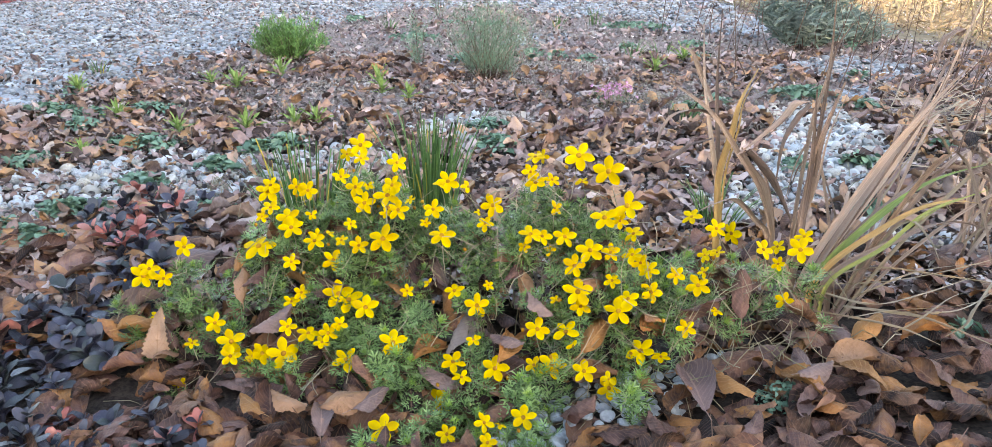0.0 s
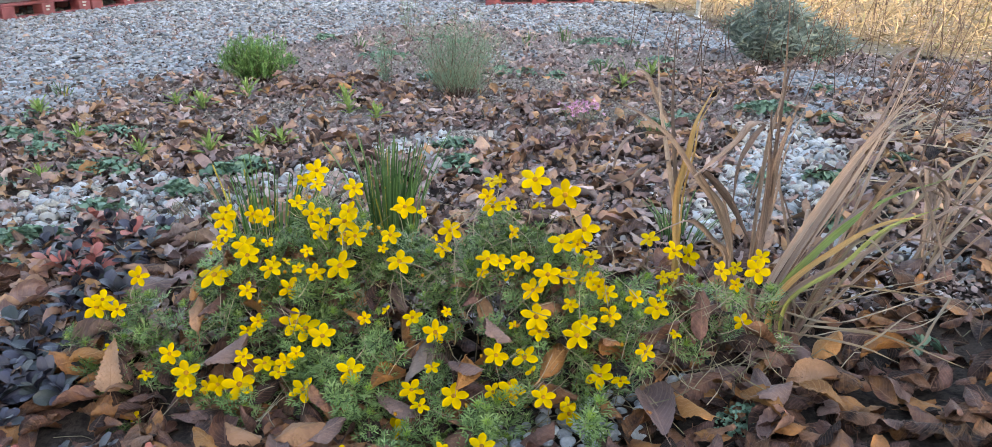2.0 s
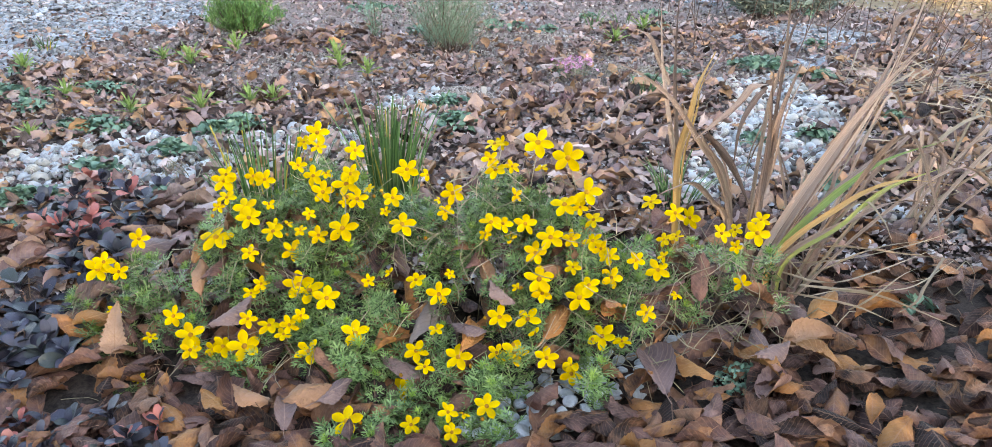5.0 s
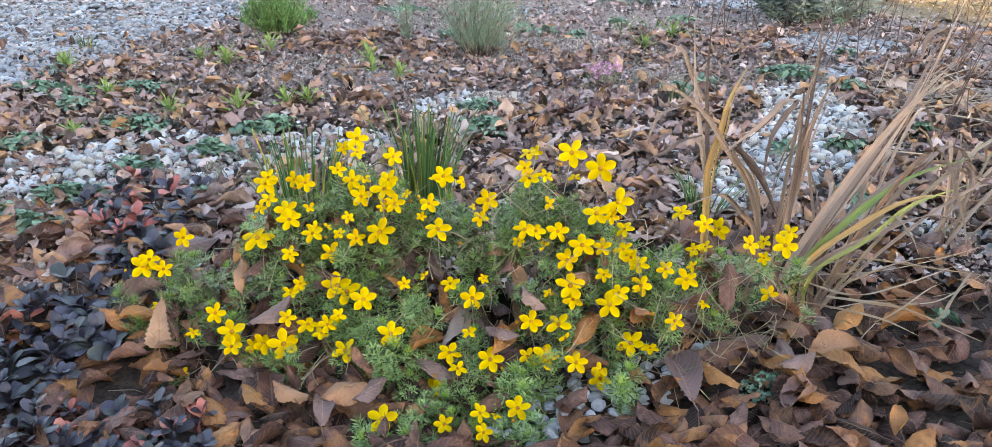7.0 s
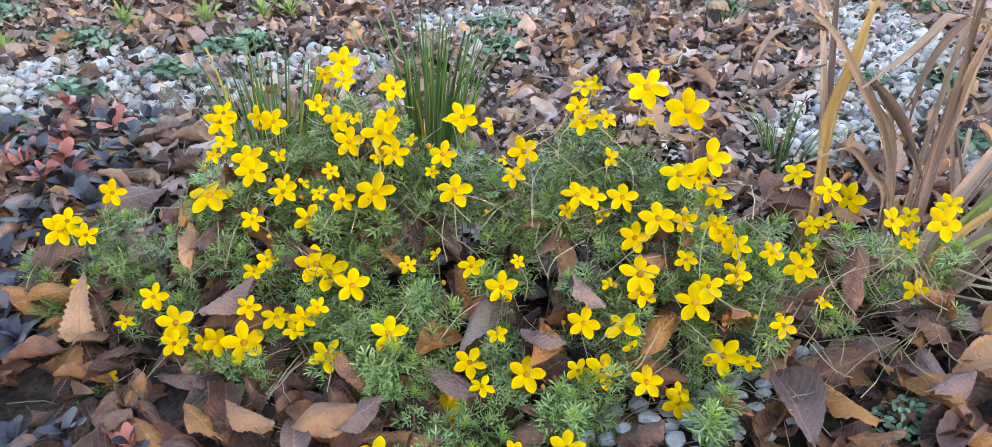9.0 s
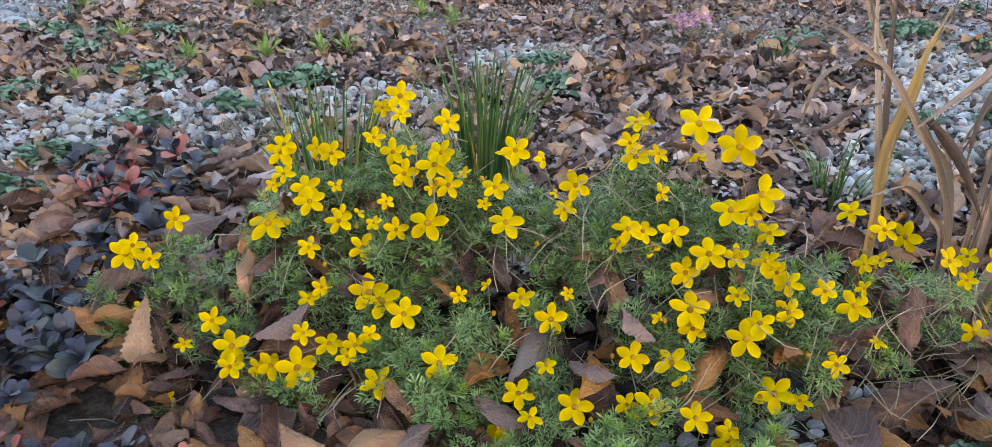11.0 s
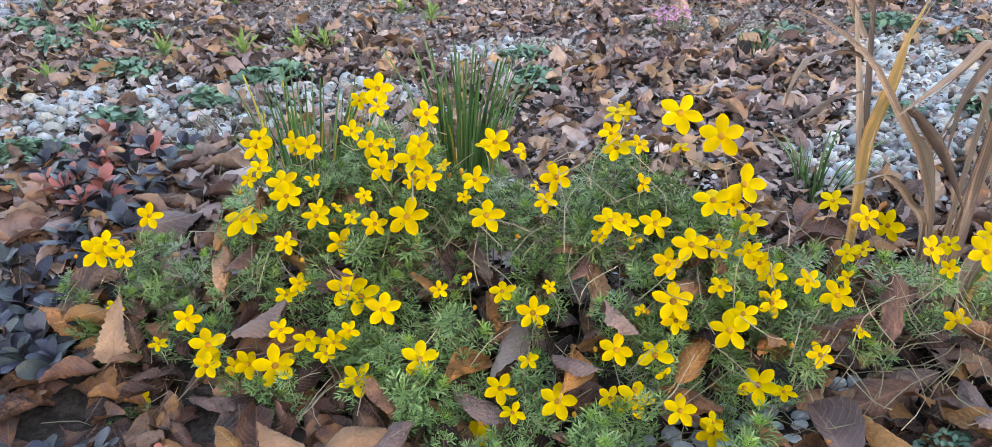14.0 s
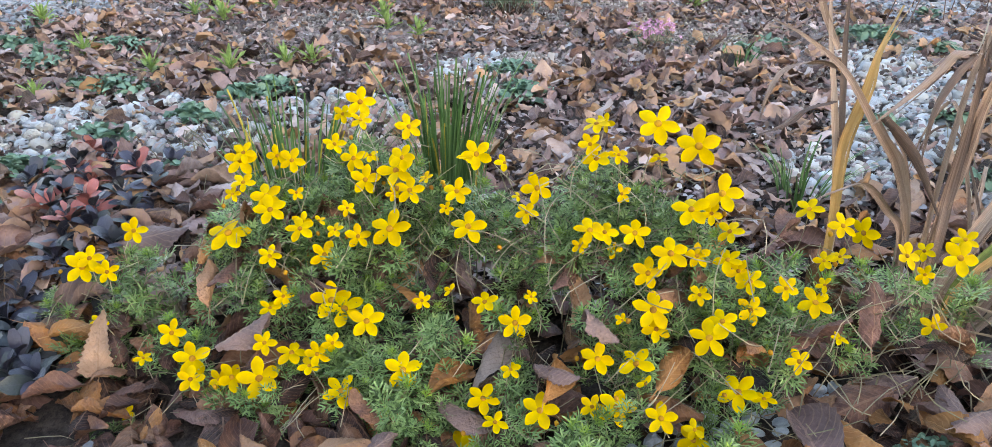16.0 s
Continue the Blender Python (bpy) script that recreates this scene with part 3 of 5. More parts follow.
def canopy(x, y):
    """The height of the flowering canopy, and the distance to the nearest bloom."""
    d2 = (ALL[:, 0] - x) ** 2 + (ALL[:, 1] - y) ** 2
    w = 1 / (d2 + 0.0006) ** 1.5
    return float((w * ALL[:, 2]).sum() / w.sum()), float(np.sqrt(d2.min()))


rg = np.random.default_rng(11)


def fern_leaf(rg):
    """A finely cut leaf, its stalk with narrow lobes, some of them forked."""
    s = Soup()

    def lobe(a, b, w):
        a, b = np.array(a), np.array(b)
        d = b - a
        n = np.array([-d[1], d[0], 0.0])
        n *= w / (np.linalg.norm(n) + 1e-9)
        m = a + d * 0.6 + [0, 0, 0.0008]
        s.add(np.array([a - n * 0.6, a + n * 0.6, m + n, m - n, b + n * 0.35, b - n * 0.35]), [[0, 1, 2, 3], [3, 2, 4, 5]])

    L = 0.015
    lobe((0, 0, 0), (0, L, 0.002), 0.001)
    lobe((0, L, 0.002), (0, L + 0.01, 0.004), 0.0012)
    for k in range(2):
        t = 0.4 + 0.5 * k
        p = np.array([0, L * t, 0.002 * t])
        ln = (0.0125 - 0.002 * k) * rg.uniform(0.85, 1.2)
        for sg in (-1, 1):
            a = math.radians(rg.uniform(32, 55))
            q = p + [sg * ln * math.sin(a), ln * math.cos(a), rg.uniform(0.0, 0.004)]
            lobe(p, q, 0.0012)
            if k == 0:
                m = p + (q - p) * 0.4
                lobe(m, m + [sg * ln * 0.55, ln * 0.08, 0.001], 0.001)
    return np.concatenate(s.v), np.concatenate(s.f)


def sprig(rg, whorls=2):
    """A leafy shoot tip that points up."""
    s = Soup()
    for w in range(whorls):
        h = 0.009 * w
        n = 5 if w else 6
        for k in range(n):
            V, F = leaves_fern[rg.integers(len(leaves_fern))]
            tilt = math.radians(5 + 30 * w + rg.uniform(-14, 14))
            R = turns([2 * math.pi * (k + 0.5 * w) / n + rg.uniform(-0.25, 0.25)], np.array([tilt]))[0]
            s.add(V @ R.T * (1.05 - 0.18 * w) + [0, 0, h], F)
    return np.concatenate(s.v), np.concatenate(s.f)


def shoot_tip(rg):
    """The young leaves in the middle of a shoot, small and nearly upright."""
    s = Soup()
    for k in range(4):
        V, F = leaves_fern[rg.integers(len(leaves_fern))]
        R = turns([1.57 * k + rg.uniform(-0.3, 0.3)], np.array([math.radians(rg.uniform(48, 75))]))[0]
        s.add(V @ R.T * 0.62 + [0, 0, 0.012], F)
    return np.concatenate(s.v), np.concatenate(s.f)


leaves_fern = [fern_leaf(rg) for _ in range(4)]
sprigs = [sprig(rg) for _ in range(6)]
tips = [shoot_tip(rg) for _ in range(3)]
u = np.linspace(0, 1, 7)


def petal_mesh(k):
    g = np.random.default_rng(40 + k)
    w = 0.285 * np.array([0.42, 0.66, 0.87, 1.0, 0.97, 0.76, 0.3]) * g.uniform(0.9, 1.08)
    v = np.array([-1, -0.5, 0, 0.5, 1])
    x = np.broadcast_to((0.08 + 0.92 * u)[:, None], (7, 5)).copy()
    x[-1] -= np.array([0.035, 0.008, 0.0, 0.008, 0.035])
    x[-2] -= np.array([0.02, 0.0, 0.0, 0.0, 0.02])
    z = 0.1 * np.abs(v)[None] * w[:, None] + (0.10 * u - g.uniform(0.0, 0.3) * u ** 2)[:, None] + 0.012 * np.cos(v * 9)[None]
    V = np.stack([x, v[None] * w[:, None], z], -1).reshape(-1, 3)
    return mesh_of("petal", V, grid_faces(7, 5), petal_mat)


def disc_mesh():
    bm = bmesh.new()
    bmesh.ops.create_icosphere(bm, subdivisions=2, radius=0.17)
    for vt in bm.verts:
        vt.co.z = vt.co.z * 0.62 + 0.03
        vt.co *= 1 + 0.05 * math.sin(vt.co.x * 60) * math.cos(vt.co.y * 53)
    bm.faces.ensure_lookup_table()
    me = bpy.data.meshes.new("flower")
    bm.to_mesh(me)
    bm.free()
    me.materials.append(disc_mat)
    return me


petals = [petal_mesh(k) for k in range(7)]
disc = disc_mesh()
V, F = ball(np.random.default_rng(5), 0.05)
bud_mesh = mesh_of("bud", V * [0.0035, 0.0035, 0.004], F, disc_mat)
EYE = np.array([0.0, 0.0, 0.66])
PLANT_LABELS = {
    "trailing": "low trailing yellow bidens plant among dead leaves",
    "left": "yellow-flowered bidens plant with grey-green ferny leaves",
    "tall": "bidens plant with taller yellow flowers before a grass tuft",
    "middle": "bidens plant with yellow flowers over curled dead leaves",
    "crest": "bidens plant with a high crest of yellow flowers",
    "right": "dense yellow bidens plant with crowded flower heads",
    "sprig": "straggling yellow bidens stems reaching towards dry grass",
}
# single dead leaves that stand out; the foliage opens before those caught in the plants
HERO = [  # x, y, z, length, yaw, tilt, roll, kind
    (-0.62, 1.13, -0.03, 0.1, 0.05, 1.0, 0.1, "wedge"),
    (0.60, 1.03, 0.0, 0.105, -1.5, 0.2, 0.3, "tan"),
    (0.585, 0.965, -0.01, 0.095, 0.75, 0.25, 0.4, "rust"),
    (0.505, 0.985, -0.02, 0.1, 0.1, 0.3, 0.1, "mauve"),
    (0.655, 1.12, 0.02, 0.09, -0.9, 0.5, 0.1, "rust"),
    (0.375, 0.93, -0.02, 0.085, 0.7, 0.2, 0.3, "rust"),
    (0.315, 0.94, -0.03, 0.12, 0.15, 0.3, 0.0, "mauve"),
    (0.166, 1.005, 0.06, 0.08, -0.9, 0.6, 0.8, "rust"),
    (0.044, 1.1, 0.1, 0.08, -0.1, 0.9, 0.9, "tan"),
    (0.075, 1.018, 0.11, 0.06, 1.2, 0.7, 0.3, "mauve"),
    (0.016, 1.006, 0.04, 0.07, -0.3, 0.5, 0.9, "rust"),
    (0.021, 0.997, 0.06, 0.08, 1.3, 0.4, 0.3, "mauve"),
    (-0.068, 1.06, 0.04, 0.105, -0.55, 0.7, -0.4, "grey"),
    (-0.089, 1.01, -0.02, 0.09, 1.3, 0.4, 0.1, "mauve"),
    (-0.47, 1.19, 0.06, 0.075, 0.1, 0.9, 0.8, "tan"),
    (-0.75, 1.2, -0.045, 0.055, -1.3, 0.3, 0.2, "rust"),
    (-0.696, 1.233, 0.0, 0.1, -1.4, 0.3, 0.4, "mauve"),
    (-0.671, 1.155, 0.0, 0.08, -1.5, 0.3, 0.9, "rust"),
    (-0.4, 1.1, 0.04, 0.09, -1.2, 0.5, 0.0, "mauve"),
    (-0.37, 1.2, 0.06, 0.07, 0.9, 0.6, 0.6, "rust"),
    (-0.171, 1.14, 0.08, 0.06, 1.2, 0.6, 0.5, "rust"),
    (-0.1, 1.17, 0.1, 0.07, 0.4, 0.6, 0.5, "mauve"),
    (-0.66, 1.42, 0.02, 0.13, -1.2, 0.15, 0.5, "mauve"),
    (-0.24, 0.93, -0.06, 0.11, -1.1, 0.3, 0.5, "tan"),
    (-0.2, 0.94, -0.045, 0.1, -0.9, 0.4, 0.6, "mauve"),
    (-0.33, 0.935, -0.06, 0.1, 1.1, 0.3, 0.2, "tan"),
    (-0.27, 0.9, -0.06, 0.11, 0.2, 0.4, 0.6, "mauve"),
    (-0.39, 0.93, -0.065, 0.09, 0.9, 0.3, 0.2, "rust"),
    (0.553, 1.152, 0.00, 0.100, -1.35, 0.15, 0.10, "mauve"),
    (0.470, 1.088, -0.02, 0.075, -1.50, 0.15, 0.10, "mauve"),
    (0.538, 1.093, 0.00, 0.060, -0.40, 0.20, 0.10, "rust"),
    (0.346, 1.039, -0.03, 0.095, -1.25, 0.15, 0.20, "tan"),
    (0.411, 1.040, -0.03, 0.075, 0.15, 0.25, 0.10, "grey"),
    (0.436, 1.009, -0.04, 0.085, 0.20, 0.25, 0.20, "rust"),
    (0.621, 1.134, 0.00, 0.080, 0.60, 0.20, 0.10, "mauve"),
    (0.512, 0.964, -0.03, 0.080, -1.10, 0.15, 0.10, "mauve"),
    (0.489, 0.945, -0.04, 0.100, 0.50, 0.15, 0.10, "rust"),
]
GAPS = [(-0.09, 1.09, 0.035), (-0.02, 1.075, 0.03), (0.03, 1.03, 0.03), (-0.43, 1.13, 0.045), (-0.33, 1.11, 0.03), (-0.24, 0.97, 0.05), (-0.56, 1.09, 0.05), (0.1, 0.92, 0.04), (0.24, 0.98, 0.03), (0.34, 1.03, 0.03), (-0.37, 1.1, 0.045), (-0.3, 1.02, 0.03),  (-0.42, 1.0, 0.05),
        (0.17, 0.945, 0.05), (0.27, 0.955, 0.04), (0.06, 1.075, 0.03), (0.3, 0.98, 0.045), (0.4, 1.0, 0.055), (0.45, 1.03, 0.035), (-0.36, 1.0, 0.05), (-0.3, 0.98, 0.05), (-0.5, 1.05, 0.04), (-0.2, 0.93, 0.045), (-0.12, 1.19, 0.025), (-0.3, 1.14, 0.022), (0.17, 1.08, 0.02), (0.0, 1.01, 0.025)]
GAPS += [(0.98 * h[0], h[1] - 0.02, 0.034) for h in HERO if h[1] > 1.0 and -0.5 < h[0] < 0.3]
for key, rows in BLOOMS.items():
    rows = np.array(rows)
    cx, cy = rows[:, 0].mean(), rows[:, 1].mean()
    base = Vector((cx, cy, float(ground_z(cx, cy)) - 0.004))
    plant = thing("bidens_plant", base, PLANT_LABELS[key], "flowering plant", "yellow bidens plants")
    o = np.array(base)
    # foliage: shoots under and between the blooms, kept apart from one another
    at, size = [], []
    lo, hi = rows[:, :2].min(0) - 0.05, rows[:, :2].max(0) + 0.05
    hi[1] += 0.03
    taken = np.zeros((0, 3))
    for _ in range(9000):
        x, y = rg.uniform(lo, hi)
        own = np.hypot(rows[:, 0] - x, rows[:, 1] - y).min()
        z, d = canopy(x, y)
        if own > d + 0.004 or d > 0.056 or any(math.hypot(x - a, y - b) < r for a, b, r in GAPS):
            continue
        thin = key in ("trailing", "sprig")
        if wobble(x, y, 41.0, 1.3) < (0.05 if thin else -0.24):
            continue
        g = float(ground_z(x, y))
        if (key == "sprig" and y < 1.05) or (not thin and y > 1.0 and z - 0.03 - 0.45 * d < g):
            continue
        top = max(z - (0.04 if thin else 0.035) - 0.42 * d, g + 0.004)
        low = rg.random() < 0.2
        p = np.array([x, y, max(top - (rg.uniform(0.03, 0.09) if low else rg.exponential(0.006)), g + 0.002)])
        if len(taken) and (np.linalg.norm(taken - p, axis=1) < (0.036 if key == "sprig" else 0.028 if thin else 0.022)).any():
            continue
        taken = np.vstack([taken, p])
        size.append(rg.uniform(0.8, 1.25))
    at, size = taken - o, np.array(size)
    s, young = Soup(), Soup()
    pick = rg.integers(0, len(sprigs), len(at))
    for k, (V, F) in enumerate(sprigs):
        sel = pick == k
        if sel.any():
            n = int(sel.sum())
            R = turns(rg.uniform(0, 6.3, n), rg.normal(0.35, 0.3, n), rg.normal(0, 0.3, n))
            W, G, _ = spread(V, F, None, at[sel], R, size[sel])
            s.add(W, G)
            V, F = tips[k % 3]
            W, G, _ = spread(V, F, None, at[sel][::3], R[::3], size[sel][::3])
            young.add(W, G)
    part("foliage", s.mesh("foliage", fern_mat, False), plant, "grey-green finely cut leaves")
    tagged(part("shoot_tip", young.mesh("shoot_tip", tip_mat, False), plant, "bright yellow-green young leaves"), kind="stuff")
    # stems: from the crown to the shoots and the blooms
    s = Soup()
    for p in at[:: 3]:
        q = np.array([p[0] * 0.8 + rg.normal() * 0.02, p[1] * 0.8 + 0.03, max(p[2] - 0.1, 0.004)])
        s.add(*tube([q, (q + p) / 2 + rg.normal(size=3) * 0.008, p + [0, 0, 0.012]], 0.0011, 0.0008, 4, 3))
    for _ in range(64):
        b = rows[rg.integers(len(rows))]
        p = np.array([b[0] + rg.normal() * 0.04, b[1] + rg.normal() * 0.03, b[2] - rg.uniform(0.02, 0.05)]) - o
        a = rg.uniform(0, 6.3)
        q = p + np.array([math.cos(a) * 0.06, math.sin(a) * 0.05, -rg.uniform(0.02, 0.07)])
        q[2] = max(q[2], 0.006)
        s.add(*tube([q, (p + q) / 2 + rg.normal(size=3) * 0.01, p], 0.0009, 0.0006, 5, 3))
    heads = []
    for x, y, z, r in rows:
        p = np.array([x, y, z]) - o
        out = EYE - (x, y, z)
        out = out / np.linalg.norm(out)
        nrm = out * 0.72 + np.array([0, 0, 0.42]) + rg.normal(size=3) * (0.26 if r < 20 else 0.15)
        nrm /= np.linalg.norm(nrm)
        foot = np.array([p[0] + rg.normal() * 0.02, p[1] + rg.uniform(0.01, 0.05), max(p[2] - rg.uniform(0.06, 0.11), 0.004)])
        s.add(*tube([foot, (foot + p) / 2 + rg.normal(size=3) * 0.006, p - nrm * 0.004], 0.0009, 0.0007, 5, 4))
        heads.append((p, nrm, 1.16 * r / 1000.0))
    tagged(part("stem", s.mesh("stem", stem_mat), plant, "thin tangled greenish stems"), kind="stuff")
    for p, nrm, r in heads:
        quat = Vector(nrm).to_track_quat("Z", "Y")
        m = Matrix.LocRotScale(Vector(p), quat, (r, r, r)) @ Matrix.Rotation(rg.uniform(0, 6.3), 4, "Z")
        head = part("flower", disc, plant, "", m)
        count = 5 if r > 0.0145 else int(rg.integers(3, 6))
        miss = int(rg.integers(0, 5)) if r > 0.0145 and rg.random() < 0.08 else -1
        for k in range(5):
            if k == miss or k >= count:
                continue
            a = k * 2 * math.pi / 5 + rg.normal() * 0.06
            part("petal", petals[int(rg.integers(7))], head, "", Matrix.Rotation(a, 4, "Z") @ Matrix.Rotation(rg.normal() * 0.14, 4, "Y") @ Matrix.Rotation(rg.normal() * 0.12, 4, "X"))
    for _ in range(max(3, len(rows) // 3)):
        b = rows[rg.integers(len(rows))]
        q = np.array([b[0] + rg.normal() * 0.03, b[1] + rg.normal() * 0.025, b[2] - rg.uniform(0.0, 0.02)]) - o
        q[2] = max(q[2], 0.02)
        part("bud", bud_mesh, plant, "", Matrix.LocRotScale(Vector(q), Euler((rg.normal() * 0.4, rg.normal() * 0.4, 0)), None))

# ---- grass tufts ----
def tuft(at, count, height, lean, share, label, foot=0.035):
    """A tuft of stiff narrow blades, some yellow."""
    g = np.random.default_rng(int(1000 * abs(at[0])) + count)
    t = thing("grass_tuft", (*at, float(ground_z(*at)) - 0.003), label, "grass", "stiff grass tufts")
    for _ in range(count):
        a, r = g.uniform(0, 6.28), foot * math.sqrt(g.random())
        h = height * g.uniform(0.6, 1.05)
        out = lean * h * (0.1 + 0.9 * g.random() ** 1.4)
        b = np.array([r * math.cos(a), r * math.sin(a) * 0.7, 0])
        d = np.array([math.cos(a) * out + 0.01, math.sin(a) * out * 0.6, 0])
        V, F, uv = ribbon([b, b + d * 0.25 + [0, 0, h * 0.4], b + d * 0.6 + [0, 0, h * 0.75], b + d * 1.15 + [0, 0, h]], g.uniform(0.0036, 0.0062), 7, 0.5, (math.cos(a + 1.3), math.sin(a + 1.3) * 0.6, 0), 0.4)
        part("blade", mesh_of("blade", V, F, gold_mat if g.random() < share else blade_mat, uv), t)


tuft((-0.385, 1.42), 110, 0.31, 0.4, 0.25, "sparse green and yellow tuft of stiff grass behind flowers", 0.085)
tuft((-0.145, 1.45), 120, 0.34, 0.34, 0.09, "dense dark green tuft of stiff upright grass", 0.036)

for tx, ty, n, h in [(0.62, 3.95, 16, 0.1), (0.78, 4.0, 14, 0.09), (0.55, 5.3, 16, 0.12), (0.3, 5.1, 14, 0.1), (-0.75, 5.0, 16, 0.1), (0.62, 2.6, 16, 0.09), (0.5, 1.62, 26, 0.13), (-1.9, 3.6, 14, 0.08)]:
    tuft((tx, ty), n, h, 0.9, 0.05, "small loose tuft of thin green grass in litter")

# ---- dark bugle plants ----
bugle_leaves = []
for k in range(6):
    # a spoon: narrow foot, broad round tip, cupped and bent back
    gk = np.random.default_rng(30 + k)
    lu, lv = np.linspace(0, 1, 8), np.array([-1, -0.55, 0, 0.55, 1])
    hw = 0.235 * np.array([0.28, 0.4, 0.62, 0.86, 1.0, 1.04, 0.9, 0.45]) * gk.uniform(0.85, 1.15)
    X = hw[:, None] * lv
    Z = (0.3 - 0.1 * k) * np.abs(X) + (0.45 * lu * (1 - lu) - gk.uniform(0.0, 0.35) * lu ** 2)[:, None] + gk.normal(size=X.shape) * 0.008
    V = np.stack([X, np.broadcast_to(lu[:, None], X.shape), Z], -1).reshape(-1, 3)
    uv = np.stack(np.broadcast_arrays(lu[:, None], lv[None] * 0.5 + 0.5), -1).reshape(-1, 2)
    F = grid_faces(8, 5)
    bugle_leaves.append((mesh_of("leaf", V, F, bugle_mat, uv), mesh_of("leaf", V, F, red_mat, uv)))
V, F = ball(np.random.default_rng(8), 0.1)
crown_mesh = mesh_of("bugle_plant", V * [0.008, 0.008, 0.012] + [0, 0, 0.008], F, bugle_mat)


def bugle(x, y, size, red, g):
    ob = tagged(new("bugle_plant", crown_mesh), "dark bugle rosette with a few red leaves" if red else "dark blue-black glossy bugle rosette", "plant", "dark bugle rosettes")
    ob.location = (x, y, float(ground_z(x, y)) + g.uniform(0.006, 0.026))
    n = int(g.integers(8, 12))
    for k in range(n):
        a = k * 2.4 + g.uniform(-0.3, 0.3)
        up = 0.35 + 1.0 * k / n + g.normal() * 0.3
        sz = size * (1.1 - 0.45 * k / n) * g.uniform(0.85, 1.15)
        pair = bugle_leaves[int(g.integers(6))]
        part("leaf", pair[1 if (red and g.random() < 0.36) else 0], ob, "", Matrix.Translation((0, 0, 0.006 + 0.012 * k / n)) @ Matrix.Rotation(a, 4, "Z") @ Matrix.Rotation(up, 4, "X") @ Matrix.Rotation(g.normal() * 0.5, 4, "Y") @ Matrix.Diagonal((sz, sz, sz, 1)))


BUGLE_A = [(-1.01, 1.66), (-0.94, 1.79), (-0.74, 1.77), (-0.7, 1.54), (-0.71, 1.4), (-0.69, 1.28), (-0.71, 1.17), (-0.66, 1.02), (-0.73, 0.92), (-0.79, 0.92), (-0.96, 1.08), (-1.0, 1.28), (-0.89, 1.28), (-0.88, 1.4), (-0.85, 1.47), (-0.94, 1.54)]
BUGLE_B = [(-0.79, 0.94), (-0.65, 0.96), (-0.47, 0.94), (-0.41, 0.83), (-0.39, 0.76), (-0.72, 0.75)]
g = np.random.default_rng(77)
spots = []
for _ in range(4000):
    x, y = g.uniform(-1.2, -0.38), g.uniform(0.76, 1.8)
    a = inside(BUGLE_A, np.array(x), np.array(y))
    b = inside(BUGLE_B, np.array(x), np.array(y))
    if (a or b) and all(math.hypot(x - p, y - q) > (0.037 if y < 1.03 else 0.043) for p, q in spots):
        spots.append((x, y))
for x, y in spots:
    if g.random() < (0.1 if y < 1.15 else 0.16):
        continue
    red = g.random() < (0.42 if y > 1.35 and x < -0.8 else 0.25 if y < 0.95 else 0.08)
    bugle(x, y, g.uniform(0.034, 0.046) if y < 1.03 else g.uniform(0.04, 0.056), red, g)

# ---- tall dry grass ----
REED = {"pale": pale_mat, "tan": straw_mat, "brown": brown_mat, "gold": goldreed_mat, "green": greenreed_mat, "dark": darkreed_mat}


def reed(at, label, blades, scale=0.6):
    """A clump of broad dry blades; each blade bends through its points and starts at the clump's foot."""
    t = thing("dry_grass_clump", (*at, float(ground_z(*at)) - 0.004), label, "grass", "tall dry grass clumps")
    o = np.array(t.location)
    rr = np.random.default_rng(len(blades))
    for k, (tone, width, *pts) in enumerate(blades):
        p = [np.array(q) - o for q in pts]
        if pts[0][2] < 0.2 and tone != "pale":
            p = [np.array([p[0][0] * 0.92, p[0][1] * 0.92 + 0.01, 0.0])] + p
        for strand in range(2 if width > 0.012 and tone != "dark" else 1):
            q = [v + rr.normal(size=3) * 0.0025 * (i > 0) + np.array([0.004, 0.003, 0.0]) * strand * i for i, v in enumerate(p)]
            V, F, uv = ribbon(q, width * scale * (1.0, 0.3)[strand], 26, 0.45, (1.0, -0.5, 0.25), 0.12, 0.3, k + 40 * strand)
            uv = uv + [0.37 * k, 0.21 * k + strand]
            part("blade", mesh_of("blade", V, F, REED[tone], uv), t)


def arching(at, count, reach, rise, label):
    """A loose fan of dry blades that rise, arch over and droop at the tip."""
    g = np.random.default_rng(int(at[0] * 1000) + count)
    t = thing("dry_grass_clump", (*at, float(ground_z(*at)) - 0.004), label, "grass", "tall dry grass clumps")
    for k in range(count):
        a = g.normal(0.25, 0.8)
        d = np.array([math.cos(a), math.sin(a) * 0.5, 0]) * reach * g.uniform(0.5, 1.15)
        h = rise * g.uniform(0.55, 1.1)
        b = np.array([g.normal() * 0.02, g.normal() * 0.015, 0])
        q = [b, b + d * 0.3 + [0, 0, h * 0.55], b + d * 0.68 + [0, 0, h], b + d * 0.95 + [0, 0, h * g.uniform(0.75, 1.0)], b + d * 1.08 + [0, 0, h * g.uniform(0.4, 0.85)]]
        V, F, uv = ribbon(q, g.uniform(0.004, 0.011), 20, 0.5, (0.6, -0.8, 0.1), 0.12, 0.35, k)
        part("blade", mesh_of("blade", V, F, (straw_mat, brown_mat, pale_mat, straw_mat)[k % 4], uv + [0.31 * k, 0.17 * k]), t)


